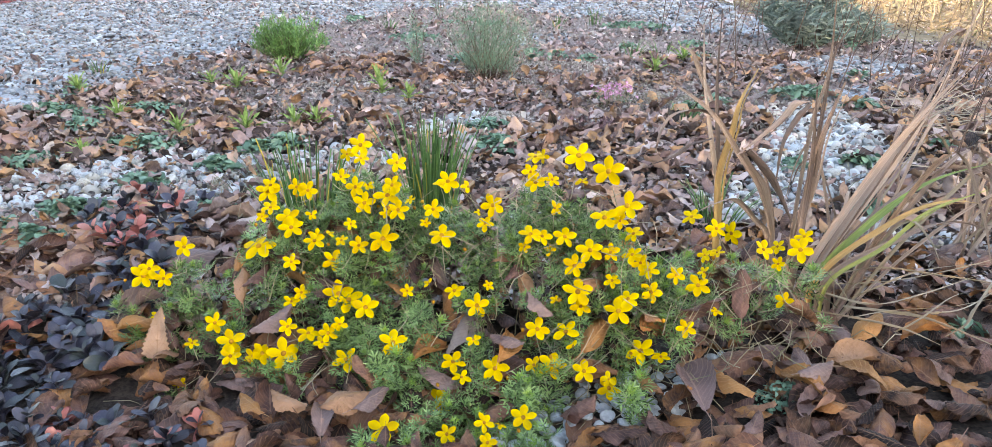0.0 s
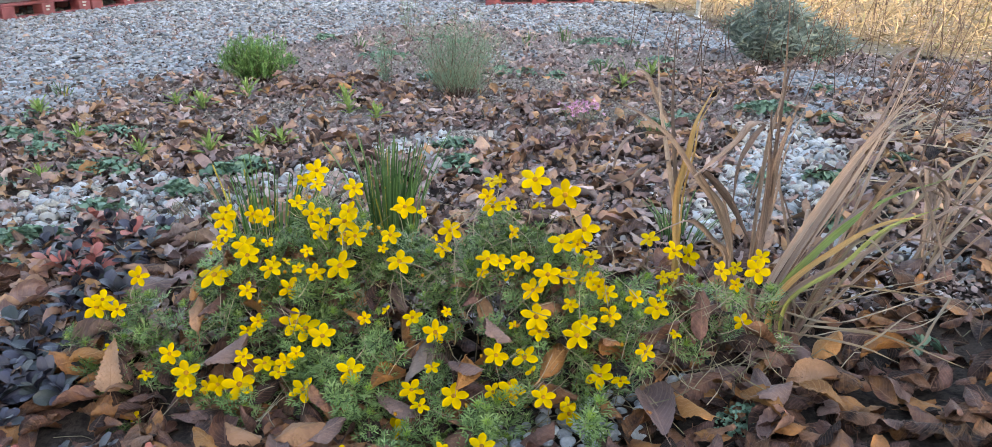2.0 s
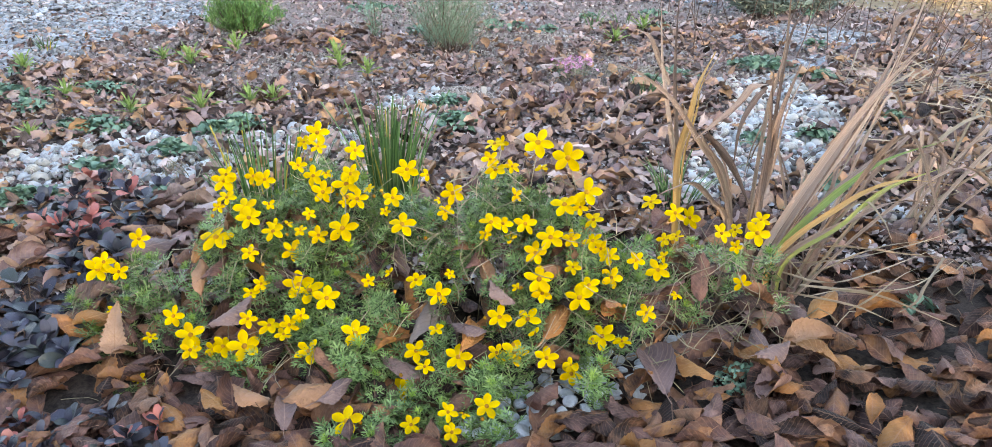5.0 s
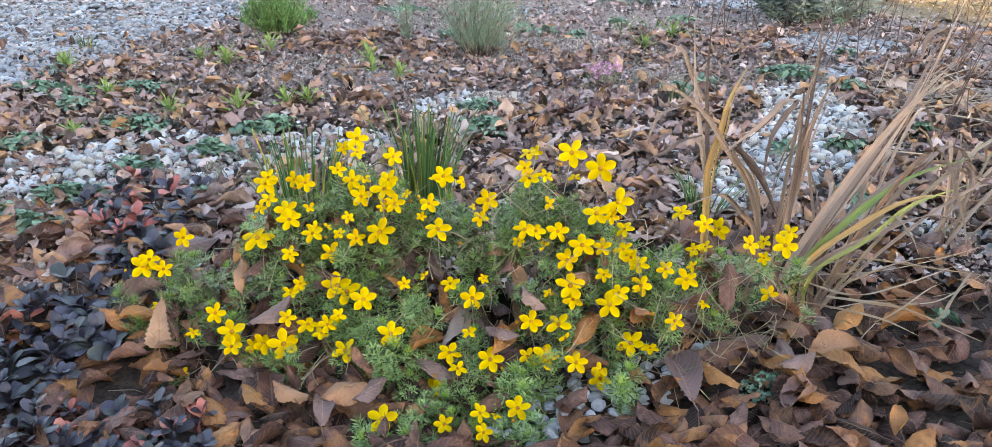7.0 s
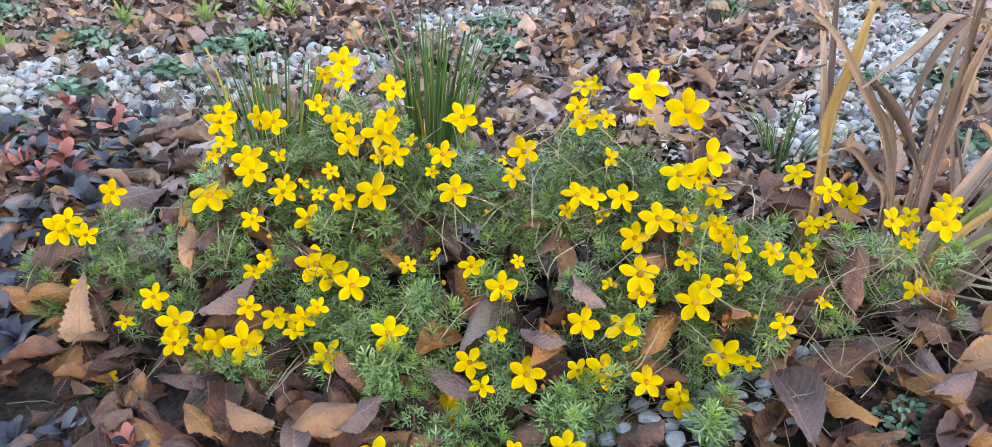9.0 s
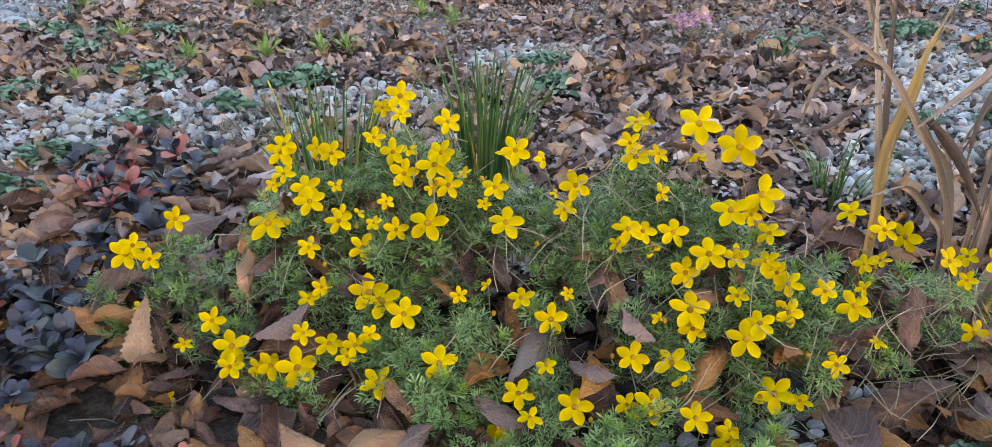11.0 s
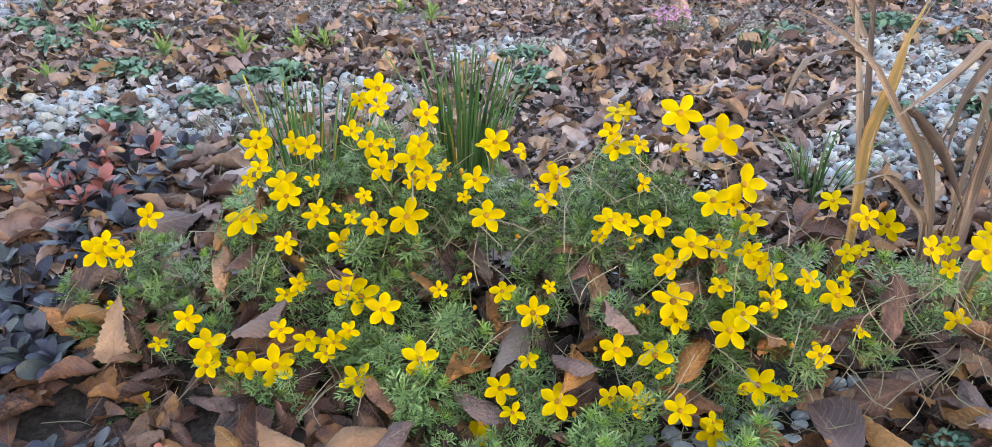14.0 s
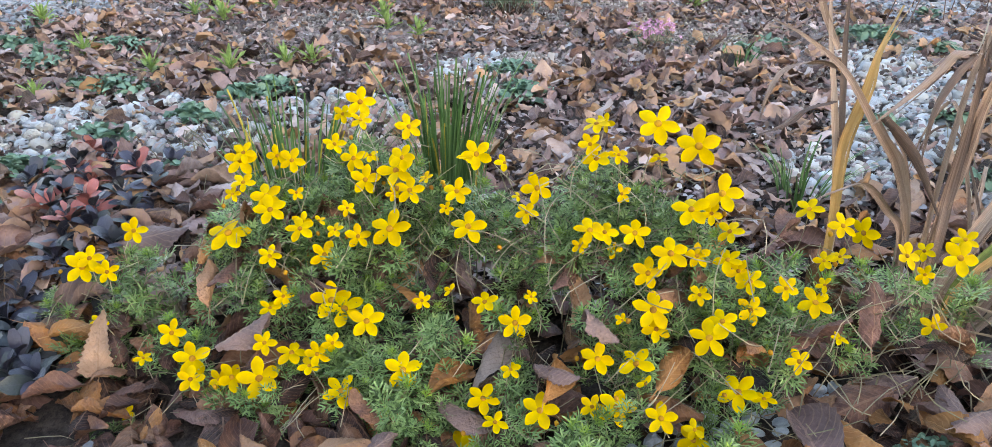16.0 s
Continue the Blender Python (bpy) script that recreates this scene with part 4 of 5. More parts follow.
reed((0.41, 1.2), "upright straw-coloured dry grass clump with curled blades", [
    ("tan", 0.0095, (0.40, 1.19, 0.14), (0.39, 1.20, 0.24), (0.37, 1.20, 0.34), (0.36, 1.22, 0.43), (0.35, 1.24, 0.52)),
    ("brown", 0.009, (0.40, 1.20, 0.14), (0.395, 1.20, 0.26), (0.385, 1.21, 0.37), (0.38, 1.23, 0.44), (0.385, 1.25, 0.55)),
    ("gold", 0.0125, (0.39, 1.18, 0.16), (0.39, 1.19, 0.27), (0.40, 1.19, 0.35), (0.415, 1.20, 0.40), (0.45, 1.24, 0.45)),
    ("brown", 0.011, (0.37, 1.20, 0.38), (0.34, 1.19, 0.392), (0.30, 1.18, 0.388), (0.28, 1.17, 0.36), (0.275, 1.17, 0.32)),
    ("dark", 0.012, (0.37, 1.19, 0.34), (0.33, 1.18, 0.335), (0.30, 1.17, 0.32), (0.26, 1.16, 0.30)),
    ("tan", 0.009, (0.37, 1.21, 0.4), (0.355, 1.22, 0.44), (0.34, 1.23, 0.48), (0.32, 1.25, 0.49)),
], 0.95)
reed((0.5, 1.18), "brown dry grass clump with folded drooping blades", [
    ("tan", 0.01, (0.49, 1.17, 0.15), (0.46, 1.17, 0.25), (0.42, 1.17, 0.31), (0.37, 1.18, 0.38), (0.32, 1.20, 0.42), (0.29, 1.22, 0.44)),
    ("tan", 0.0135, (0.49, 1.18, 0.15), (0.47, 1.18, 0.25), (0.44, 1.18, 0.30), (0.42, 1.17, 0.33)),
    ("dark", 0.015, (0.43, 1.18, 0.32), (0.46, 1.17, 0.29), (0.48, 1.16, 0.26), (0.51, 1.15, 0.20)),
    ("brown", 0.011, (0.48, 1.17, 0.15), (0.45, 1.16, 0.21), (0.41, 1.15, 0.24), (0.37, 1.14, 0.24), (0.34, 1.13, 0.225)),
    ("brown", 0.013, (0.54, 1.19, 0.12), (0.55, 1.20, 0.21), (0.55, 1.20, 0.30), (0.54, 1.20, 0.42)),
    ("tan", 0.016, (0.54, 1.20, 0.15), (0.56, 1.21, 0.25), (0.565, 1.21, 0.34), (0.60, 1.22, 0.43)),
    ("brown", 0.013, (0.54, 1.20, 0.40), (0.51, 1.19, 0.40), (0.48, 1.18, 0.37), (0.41, 1.16, 0.32)),
], 0.95)
reed((0.56, 1.21), "tall thin dry grass blades with one dark drooping tip", [
    ("dark", 0.011, (0.53, 1.19, 0.40), (0.51, 1.18, 0.38), (0.49, 1.17, 0.34), (0.47, 1.16, 0.27)),
    ("tan", 0.008, (0.54, 1.22, 0.15), (0.55, 1.23, 0.35), (0.57, 1.24, 0.45), (0.58, 1.27, 0.60)),
    ("brown", 0.007, (0.55, 1.22, 0.15), (0.565, 1.23, 0.33), (0.59, 1.25, 0.47), (0.62, 1.27, 0.52)),
], 0.95)
reed((0.6, 1.19), "leaning dry grass clump, part green, part withered", [
    ("tan", 0.027, (0.56, 1.20, 0.07), (0.66, 1.24, 0.23), (0.75, 1.28, 0.34), (0.87, 1.33, 0.45)),
    ("brown", 0.023, (0.59, 1.22, 0.07), (0.70, 1.27, 0.24), (0.78, 1.30, 0.38), (0.83, 1.33, 0.49)),
    ("brown", 0.024, (0.83, 1.33, 0.49), (0.83, 1.33, 0.51), (0.80, 1.32, 0.49), (0.79, 1.31, 0.44)),
    ("tan", 0.015, (0.60, 1.23, 0.07), (0.75, 1.30, 0.27), (0.84, 1.35, 0.44), (0.91, 1.40, 0.59)),
    ("green", 0.025, (0.58, 1.18, 0.08), (0.67, 1.20, 0.19), (0.77, 1.22, 0.25), (0.90, 1.26, 0.28)),
    ("gold", 0.022, (0.57, 1.17, 0.08), (0.69, 1.18, 0.18), (0.79, 1.20, 0.22), (0.91, 1.22, 0.20)),
    ("brown", 0.027, (0.62, 1.20, 0.12), (0.73, 1.23, 0.23), (0.84, 1.26, 0.27), (0.94, 1.27, 0.22)),
    ("green", 0.015, (0.59, 1.16, 0.08), (0.68, 1.16, 0.15), (0.75, 1.17, 0.21), (0.86, 1.20, 0.24)),
    ("brown", 0.021, (0.84, 1.24, 0.26), (0.87, 1.23, 0.27), (0.88, 1.22, 0.24), (0.86, 1.20, 0.16)),
    ("brown", 0.022, (0.59, 1.17, 0.08), (0.71, 1.17, 0.16), (0.80, 1.18, 0.19), (0.89, 1.18, 0.17)),
], 0.5)
reed((0.72, 1.1), "flattened straw-coloured grass stalks on dead leaves", [
    ("pale", 0.011, (0.63, 1.17, 0.03), (0.69, 1.13, 0.04), (0.75, 1.09, 0.04), (0.85, 1.03, 0.02)),
    ("pale", 0.009, (0.62, 1.12, 0.03), (0.70, 1.12, 0.05), (0.80, 1.13, 0.05), (0.93, 1.19, 0.04)),
    ("pale", 0.010, (0.66, 1.11, 0.05), (0.73, 1.10, 0.05), (0.80, 1.10, 0.06), (0.95, 1.23, 0.04)),
    ("pale", 0.011, (0.89, 1.17, 0.08), (0.83, 1.11, 0.06), (0.80, 1.08, 0.04), (0.77, 1.08, 0.02)),
    ("pale", 0.006, (0.69, 1.09, 0.02), (0.72, 1.08, 0.05), (0.79, 1.13, 0.07), (0.87, 1.21, 0.04)),
    ("pale", 0.008, (0.60, 1.21, 0.04), (0.67, 1.15, 0.05), (0.76, 1.16, 0.06), (0.92, 1.25, 0.06)),
    ("pale", 0.008, (0.61, 1.23, 0.06), (0.70, 1.21, 0.09), (0.80, 1.20, 0.08), (0.95, 1.22, 0.05)),
    ("pale", 0.006, (0.63, 1.22, 0.05), (0.72, 1.19, 0.07), (0.83, 1.21, 0.08), (0.99, 1.31, 0.07)),
    ("pale", 0.006, (0.66, 1.19, 0.04), (0.74, 1.19, 0.08), (0.85, 1.24, 0.08), (1.00, 1.29, 0.06)),
    ("pale", 0.007, (0.57, 1.15, 0.03), (0.64, 1.11, 0.03), (0.70, 1.08, 0.03), (0.75, 1.04, 0.02)),
])

arching((0.66, 1.26), 12, 0.42, 0.33, "arching straw-coloured dry grass with drooping tips")
arching((0.98, 1.45), 13, 0.3, 0.3, "tangled pale dry grass arching over litter")

# ---- low weeds and sprouts ----
def weed(x, y, rx, ry, count, label):
    """A low mat of small rounded leaves, thicker in the middle."""
    count = int(count * 3.5)
    g = np.random.default_rng(int(abs(x * 733) + abs(y * 377)) + count)
    V, F, uv = leaf_shape(g, 1.0, 0.8, 5, 0.4, -0.3, 0, 0.03, 0.02, False)
    r, a = 0.8 * g.random(count) ** 0.7, g.uniform(0, 6.28, count)
    at = np.stack([rx * r * np.cos(a), ry * r * np.sin(a), (0.022 + 0.026 * (1 - r * r)) * g.uniform(0.6, 1.15, count)], -1)
    at[:, 2] += ground_z(x + at[:, 0], y + at[:, 1]) - float(ground_z(x, y))
    W, G, U = spread(V, F, uv, at, turns(g.uniform(0, 6.3, count), g.normal(0, 0.45, count), g.normal(0, 0.35, count)), (g.uniform(0.016, 0.034, count) * (0.36 if y < 1.0 else 1.0))[:, None])
    ob = tagged(new("weed", mesh_of("weed", W, G, weed_mat, U)), label, "weed", "low green weeds", "stuff")
    ob.location = (x, y, float(ground_z(x, y)))


for x, y, rx, ry, n in [(-1.15, 2.3, 0.17, 0.09, 62), (-1.3, 2.76, 0.15, 0.1, 48), (-1.4, 2.12, 0.1, 0.06, 30), (-1.06, 1.71, 0.12, 0.06, 40), (-1.09, 1.55, 0.1, 0.06, 30), (-0.98, 1.92, 0.09, 0.05, 26), (-0.75, 2.24, 0.09, 0.05, 26), (-1.45, 2.54, 0.09, 0.06, 24), (-1.2, 1.6, 0.12, 0.06, 36)]:
    weed(x, y, rx, ry, n, "flat mat of blue-green weed leaves beside gravel")
for x, y, rx, ry, n in [(-0.82, 2.06, 0.08, 0.05, 22), (-0.03, 2.28, 0.1, 0.1, 50), (-0.06, 2.52, 0.1, 0.05, 26), (-0.7, 2.3, 0.1, 0.08, 34), (-0.72, 1.7, 0.08, 0.06, 16), (0.66, 2.75, 0.08, 0.06, 24)]:
    weed(x, y, rx, ry, n, "low green weed growing through dead leaves")
for x, y, rx, ry, n in [(1.16, 3.03, 0.17, 0.1, 60), (1.3, 2.8, 0.1, 0.06, 26), (1.02, 2.1, 0.07, 0.05, 18), (0.82, 2.05, 0.06, 0.05, 14), (0.46, 0.94, 0.055, 0.045, 90), (0.89, 1.7, 0.07, 0.05, 18), (1.32, 2.25, 0.06, 0.05, 16), (0.83, 1.14, 0.06, 0.03, 9), (-0.55, 4.6, 0.2, 0.1, 40), (0.75, 5.0, 0.25, 0.12, 40)]:
    weed(x, y, rx, ry, n, "small blue-green weed on gravel and litter")
gw = np.random.default_rng(19)
placed = 0
while placed < 26:
    x, y = gw.uniform(-1.9, 2.0), gw.uniform(2.5, 5.6)
    if gravel_share(np.array(x), np.array(y)) > 0 or abs(x + 0.08) < 0.25 and abs(y - 3.46) < 0.2:
        continue
    weed(x, y, gw.uniform(0.05, 0.14), gw.uniform(0.04, 0.1), int(gw.integers(7, 18)), "small patch of teal weed leaves in thin litter")
    placed += 1


def sprout(x, y, size, count, label, upright=0.9):
    g = np.random.default_rng(int(abs(x * 931) + abs(y * 517)))
    V, F, uv = leaf_shape(g, 1.0, 0.2, 6, 0.5, -0.35, 0, 0.0, 0.004, False)
    V = V + [0, 0.5, 0]
    yaw = np.arange(count) * 2.4
    up = np.linspace(0.25, upright * 1.4, count)
    at = np.zeros((count, 3))
    at[:, 2] = np.linspace(0.004, 0.2 * size, count)
    ob = thing("sprout", (x, y, float(ground_z(x, y)) + 0.022), label, "plant", "bright green sprouts")
    one = mesh_of("leaf", V, F, sprout_mat, uv)
    for p, a, t in zip(at, yaw, up):
        k = 0.78 * size * g.uniform(0.7, 1.1)
        part("leaf", one, ob, "", Matrix.LocRotScale(Vector(p), Matrix(turns([a], np.array([t]))[0].tolist()), (k, k, k)))


for x, y, s in [(-1.09, 2.46, 0.085), (-0.86, 2.46, 0.095), (-0.72, 2.54, 0.09), (-0.65, 2.57, 0.085), (-1.28, 2.19, 0.07), (-0.54, 3.24, 0.11), (-0.5, 3.06, 0.08), (-1.01, 3.45, 0.12), (-1.76, 3.12, 0.1), (-1.12, 3.18, 0.11), (-1.39, 2.67, 0.08), (-0.38, 2.97, 0.08), (0.66, 3.52, 0.1), (0.84, 3.8, 0.11), (-1.27, 3.29, 0.08)]:
    sprout(x, y, s, 13, "bright green leafy sprout among dead leaves", 0.95)

# ---- shrubs ----
def shrub(at, rx, rz, shoots, leaf, mat, label, fluff, needles, tilt=0.75):
    """Upright twigs that fan out, each set with small leaves."""
    g = np.random.default_rng(int(abs(at[0]) * 100) + shoots)
    t = thing("shrub", (*at, float(ground_z(*at)) - 0.004), label, "shrub", "low shrubs")
    tw, lf = Soup(), Soup()
    V, F, uv = leaf_shape(g, 1.0, needles, 3, 0.4, -0.2, 0, 0, 0.0, False)
    V = V + [0, 0.5, 0]
    for _ in range(shoots):
        a, r = g.uniform(0, 6.28), math.sqrt(g.random())
        h = rz * g.uniform(0.55, 1.04) * (1 - 0.42 * r * r)
        b = np.array([math.cos(a), math.sin(a) * 0.8, 0]) * rx * r
        pts = [b * 0.25, b * 0.6 + [0, 0, h * 0.35], b * 0.95 + g.normal(size=3) * (0.03 if needles < 0.1 else 0.01) * rx / 0.2 + [0, 0, h * 0.75], b * 1.1 + g.normal(size=3) * (0.045 if needles < 0.1 else 0.014) * rx / 0.2 + [0, 0, h]]
        if g.random() < 0.35:
            tw.add(*tube(pts, 0.0022, 0.0007, 5, 3))
        p = curve_points(pts, fluff)
        p = p[int(fluff * 0.22):] + g.normal(size=(fluff - int(fluff * 0.22), 3)) * 0.004
        n = len(p)
        W, G, U = spread(V, F, uv, p, turns(g.uniform(0, 6.3, n), g.normal(tilt, 0.3, n)), (leaf * g.uniform(0.6, 1.2, n))[:, None])
        lf.add(W, G, U)
    part("twig", tw.mesh("twig", bark_mat), t)
    part("foliage", lf.mesh("foliage", mat, False), t)
    return t


shrub((-1.1, 3.97), 0.19, 0.24, 190, 0.022, shrub_mat, "bright green dense upright bushy shrub by white gravel", 46, 0.28)
shrub((-0.08, 3.46), 0.2, 0.4, 150, 0.03, feather_mat, "grey-green feathery fine-leaved shrub", 44, 0.045, 0.95)
shrub((1.56, 4.27), 0.23, 0.37, 150, 0.065, lavender_mat, "grey-green lavender bush with dark dry flower stalks", 26, 0.14, 0.5)
shrub((1.87, 4.35), 0.15, 0.22, 50, 0.06, lavender_mat, "small grey-green lavender bush beside dry grass", 24, 0.14, 0.45)
shrub((-0.42, 3.7), 0.06, 0.3, 12, 0.03, feather_mat, "thin feathery green weed stalks", 34, 0.09)
shrub((-0.47, 5.5), 0.07, 0.42, 10, 0.035, feather_mat, "tall thin feathery weed by gravel", 34, 0.09)
shrub((0.4, 2.97), 0.1, 0.06, 40, 0.012, weed_mat, "low cushion of dark green leaves under pink flowers", 14, 0.5)

shrub((0.3, 2.52), 0.12, 0.06, 46, 0.016, plum_mat, "low plum-coloured withered cushion plant in litter", 12, 0.5)

# pink flowers on the low cushion
g = np.random.default_rng(21)
V, F, uv = leaf_shape(g, 1.0, 0.7, 3, 0.2, -0.1, 0, 0, 0, False)
V = V + [0, 0.5, 0]
W, G, U = spread(V, F, uv, np.zeros((5, 3)), turns(np.arange(5) * 1.257, np.full(5, 0.4)), np.full(5, 0.0105))
pink_one = mesh_of("flower", W, G, pink_mat, U)
pk = thing("pink_flower_cluster", (0.41, 2.9, 0.0), "cluster of small pale pink flowers on a cushion", "flower")
s = Soup()
for _ in range(64):
    c = np.array([g.normal() * 0.035, g.normal() * 0.035, g.uniform(0.04, 0.09)])
    part("flower", pink_one, pk, "", Matrix.LocRotScale(Vector(c), Euler((0.7 + g.normal() * 0.3, g.normal() * 0.3, g.uniform(0, 6.3))), None))
    s.add(*tube([c * [0.6, 0.6, 0.0], c], 0.0008, 0.0006, 3, 3))
part("stem", s.mesh("stem", stem_mat), pk)

# ---- dry stalks ----
def stalks(at, count, height, spread_r, lean, label, heads):
    g = np.random.default_rng(int(abs(at[0] * 410) + abs(at[1] * 97)) + count)
    t = thing("dry_stalks", (*at, float(ground_z(*at)) - 0.004), label, "dry plant", "dry weed stalks")
    for _ in range(count):
        b = np.array([g.normal() * spread_r, g.normal() * spread_r, 0])
        h = height * g.uniform(0.6, 1.1)
        d = np.array([g.normal(lean, 0.12) * h, g.normal() * 0.1 * h, h])
        m = b + d * 0.5 + g.normal(size=3) * 0.045
        s = Soup()
        s.add(*tube([b, m, b + d], 0.0028, 0.001, 8, 4))
        for _ in range(int(g.integers(1, 4))):
            k = g.uniform(0.45, 0.9)
            q = b + d * k
            e = q + np.array([g.normal() * 0.06, g.normal() * 0.05, g.uniform(0.04, 0.12)])
            s.add(*tube([q, e], 0.0016, 0.0009, 3, 3))
            if heads:
                s.add(*tube([e, e + [0.0, 0.0, 0.03]], 0.0045, 0.001, 3, 4))
        part("stalk", s.mesh("stalk", bark_mat), t)


stalks((1.95, 3.1), 13, 0.75, 0.16, 0.24, "thin brown dry weed stalks leaning in a loose group", True)
stalks((1.75, 3.45), 12, 0.6, 0.14, 0.15, "thin brown dry weed stalks before sunny grass", True)
stalks((1.35, 2.1), 5, 0.45, 0.1, 0.35, "bent straw-coloured dry stalks beside dead leaves", False)
stalks((1.02, 3.4), 4, 0.5, 0.06, 0.02, "few bare brown twigs standing in litter", False)
stalks((0.95, 4.9), 4, 0.6, 0.07, 0.15, "bare branching twig standing in the gravel", False)
stalks((1.56, 4.24), 14, 0.42, 0.14, 0.0, "dark dry flower stalks over the lavender bush", True)

# ---- straw heap ----
g = np.random.default_rng(9)
s = Soup()
for _ in range(130):
    p = np.array([g.normal() * 0.2, g.normal() * 0.2, g.uniform(0.005, 0.09)])
    d = np.array([g.normal() * 0.11, g.normal() * 0.09, g.normal() * 0.045])
    V, F, uv = ribbon([p - d, p + g.normal(size=3) * 0.012, p + d], g.uniform(0.003, 0.007), 5, 0.3, (0.3, 1, 0.2))
    V[:, 2] = np.maximum(V[:, 2], 0.002)
    s.add(V, F, uv)
ob = tagged(new("straw_heap", s.mesh("straw_heap", pale_mat)), "heap of pale straw lying on litter", "straw", kind="stuff")
ob.location = (1.6, 2.45, 0.0)

# ---- pallets ----
def box_into(s, lo, hi, bev=0.006):
    """A box with chamfered edges."""
    bm = bmesh.new()
    bmesh.ops.create_cube(bm, size=1.0)
    for v in bm.verts:
        v.co = Vector([lo[i] + (hi[i] - lo[i]) * (v.co[i] + 0.5) for i in range(3)])
    bmesh.ops.bevel(bm, geom=bm.edges[:], offset=bev, segments=1, affect="EDGES")
    bmesh.ops.triangulate(bm, faces=bm.faces[:])
    bm.verts.ensure_lookup_table()
    s.add(np.array([v.co for v in bm.verts]), np.array([[v.index for v in f.verts] for f in bm.faces]))
    bm.free()


def pallet(at, turn, w, d, label):
    """A plastic pallet: slotted deck, nine feet, base runners, white printed marks."""
    t = thing("pallet", at, label, "pallet", "red plastic pallets")
    t.rotation_euler = (0, 0, turn)
    h = 0.14
    for k in range(9):
        x0 = w * k / 9
        f = Soup()
        box_into(f, (x0 + 0.004, 0.052, h - 0.028), (x0 + w / 9 - 0.004, d, h))
        part("slat", f.mesh("slat", red_plastic, False), t)
    f = Soup()
    box_into(f, (0, 0, h - 0.03), (w, 0.05, h - 0.002))
    part("rim", f.mesh("rim", red_plastic, False), t)
    for k, x0 in enumerate((0.0, w / 2 - w * 0.07, w - w * 0.14)):
        for y0 in (0.0, d / 2 - 0.06, d - 0.12):
            f = Soup()
            box_into(f, (x0, y0, 0.0), (x0 + w * 0.14, y0 + 0.12, h - 0.026))
            part("foot", f.mesh("foot", red_plastic, False), t)
    for y0 in (0.0, d - 0.1):
        f = Soup()
        box_into(f, (0.0, y0 + 0.002, 0.0), (w, y0 + 0.1, 0.022))
        part("runner", f.mesh("runner", red_plastic, False), t)
    for x0 in (w / 2 - 0.03, w - w * 0.1):
        for k, ln in enumerate((0.05, 0.035)):
            f = Soup()
            box_into(f, (x0, -0.003, 0.075 - 0.03 * k), (x0 + ln, 0.001, 0.092 - 0.03 * k), 0.0008)
            part("print", f.mesh("print", label_mat, False), t, "worn white print")


pallet((0.02, 7.97, 0.0), 0.0, 1.04, 1.1, "weathered red plastic pallet on white gravel")
row = math.atan2(9.93 - 7.22, -3.17 + 4.14)
for k in range(5):
    bx, by = -4.5 + 1.02 * k * math.cos(row), 6.2 + 1.02 * k * math.sin(row)
    pallet((bx, by, 0.0), row, 1.0, 1.0, "red plastic pallet in a row under a covered stack")
s = Soup()
box_into(s, (0.0, 0.03, 0.0), (5.1, 0.98, 0.7), 0.03)
stack = thing("covered_stack", (-4.5, 6.2, 0.142), "stack under grey-blue tarpaulin on red pallets", "stack")
stack.rotation_euler = (0, 0, row)
part("tarpaulin", s.mesh("tarpaulin", tarp_mat, False), stack)
V, F = ball(np.random.default_rng(64), 0.25)
rock = tagged(new("tarp_weight", mesh_of("tarp_weight", V * [0.11, 0.07, 0.06], F, cream_mat)), "pale stone weighing down the tarpaulin edge", "stone")
rock.location = (-4.5 + 1.45 * math.cos(row) + 0.05, 6.2 + 1.45 * math.sin(row) - 0.02, 0.19)
s = Soup()
box_into(s, (0, 0, 0), (0.62, 0.4, 0.3), 0.015)
blk = tagged(new("concrete_block", s.mesh("concrete_block", cream_mat, False)), "cream concrete block on the gravel beside a pallet", "block")
blk.location = (1.1, 8.1, 0.0)
post = thing("fence_post", (1.74, 6.62, 0.0), "galvanised steel fence post in gravel", "post")
V, F = tube([(0, 0, 0), (0, 0, 1.5)], 0.019, 0.019, 4, 14)
part("pole", mesh_of("pole", V, F, steel_mat), post)
V, F = tube([(0, 0, 0), (0, 0, 0.02)], 0.035, 0.03, 3, 14)
part("collar", mesh_of("collar", V, F, steel_mat), post)
for k in range(2):
    V, F = tube([(0, 0, 0.55 + 0.3 * k), (-0.35, 0.1, 0.25 + 0.25 * k), (-0.85, 0.25, 0.03 + 0.3 * k)], 0.002, 0.002, 6, 4)
    part("wire", mesh_of("wire", V, F, steel_mat), post)

# ---- sunny dry grass beyond ----
tx, ty = np.arange(1.3, 16, 0.12), np.concatenate([np.arange(3.3, 9, 0.12), 9 + np.cumsum(0.12 * 1.12 ** np.arange(40))])
TX, TY = np.meshgrid(tx, ty)
F = grid_faces(len(ty), len(tx))
TZ = ground_z(TX, TY) + 0.012 + 0.012 * wobble(TX, TY, 3.1, 0.4) + 0.006 * wobble(TX, TY, 11.0, 1.4)
cxy = np.stack([TX.ravel(), TY.ravel()], -1)[F].mean(1)
F = F[inside(FIELD, cxy[:, 0] + 0.1 * wobble(cxy[:, 0], cxy[:, 1], 5, 1), cxy[:, 1] + 0.1 * wobble(cxy[:, 0], cxy[:, 1], 5, 2))]
used, F = np.unique(F, return_inverse=True)
me = mesh_of("dry_turf", np.stack([TX, TY, TZ], -1).reshape(-1, 3)[used], F.reshape(-1, 4), turf_mat)
tagged(new("dry_turf", me), "matted dry turf beyond the garden bed", "ground", kind="structure")
g = np.random.default_rng(31)
n = 11000
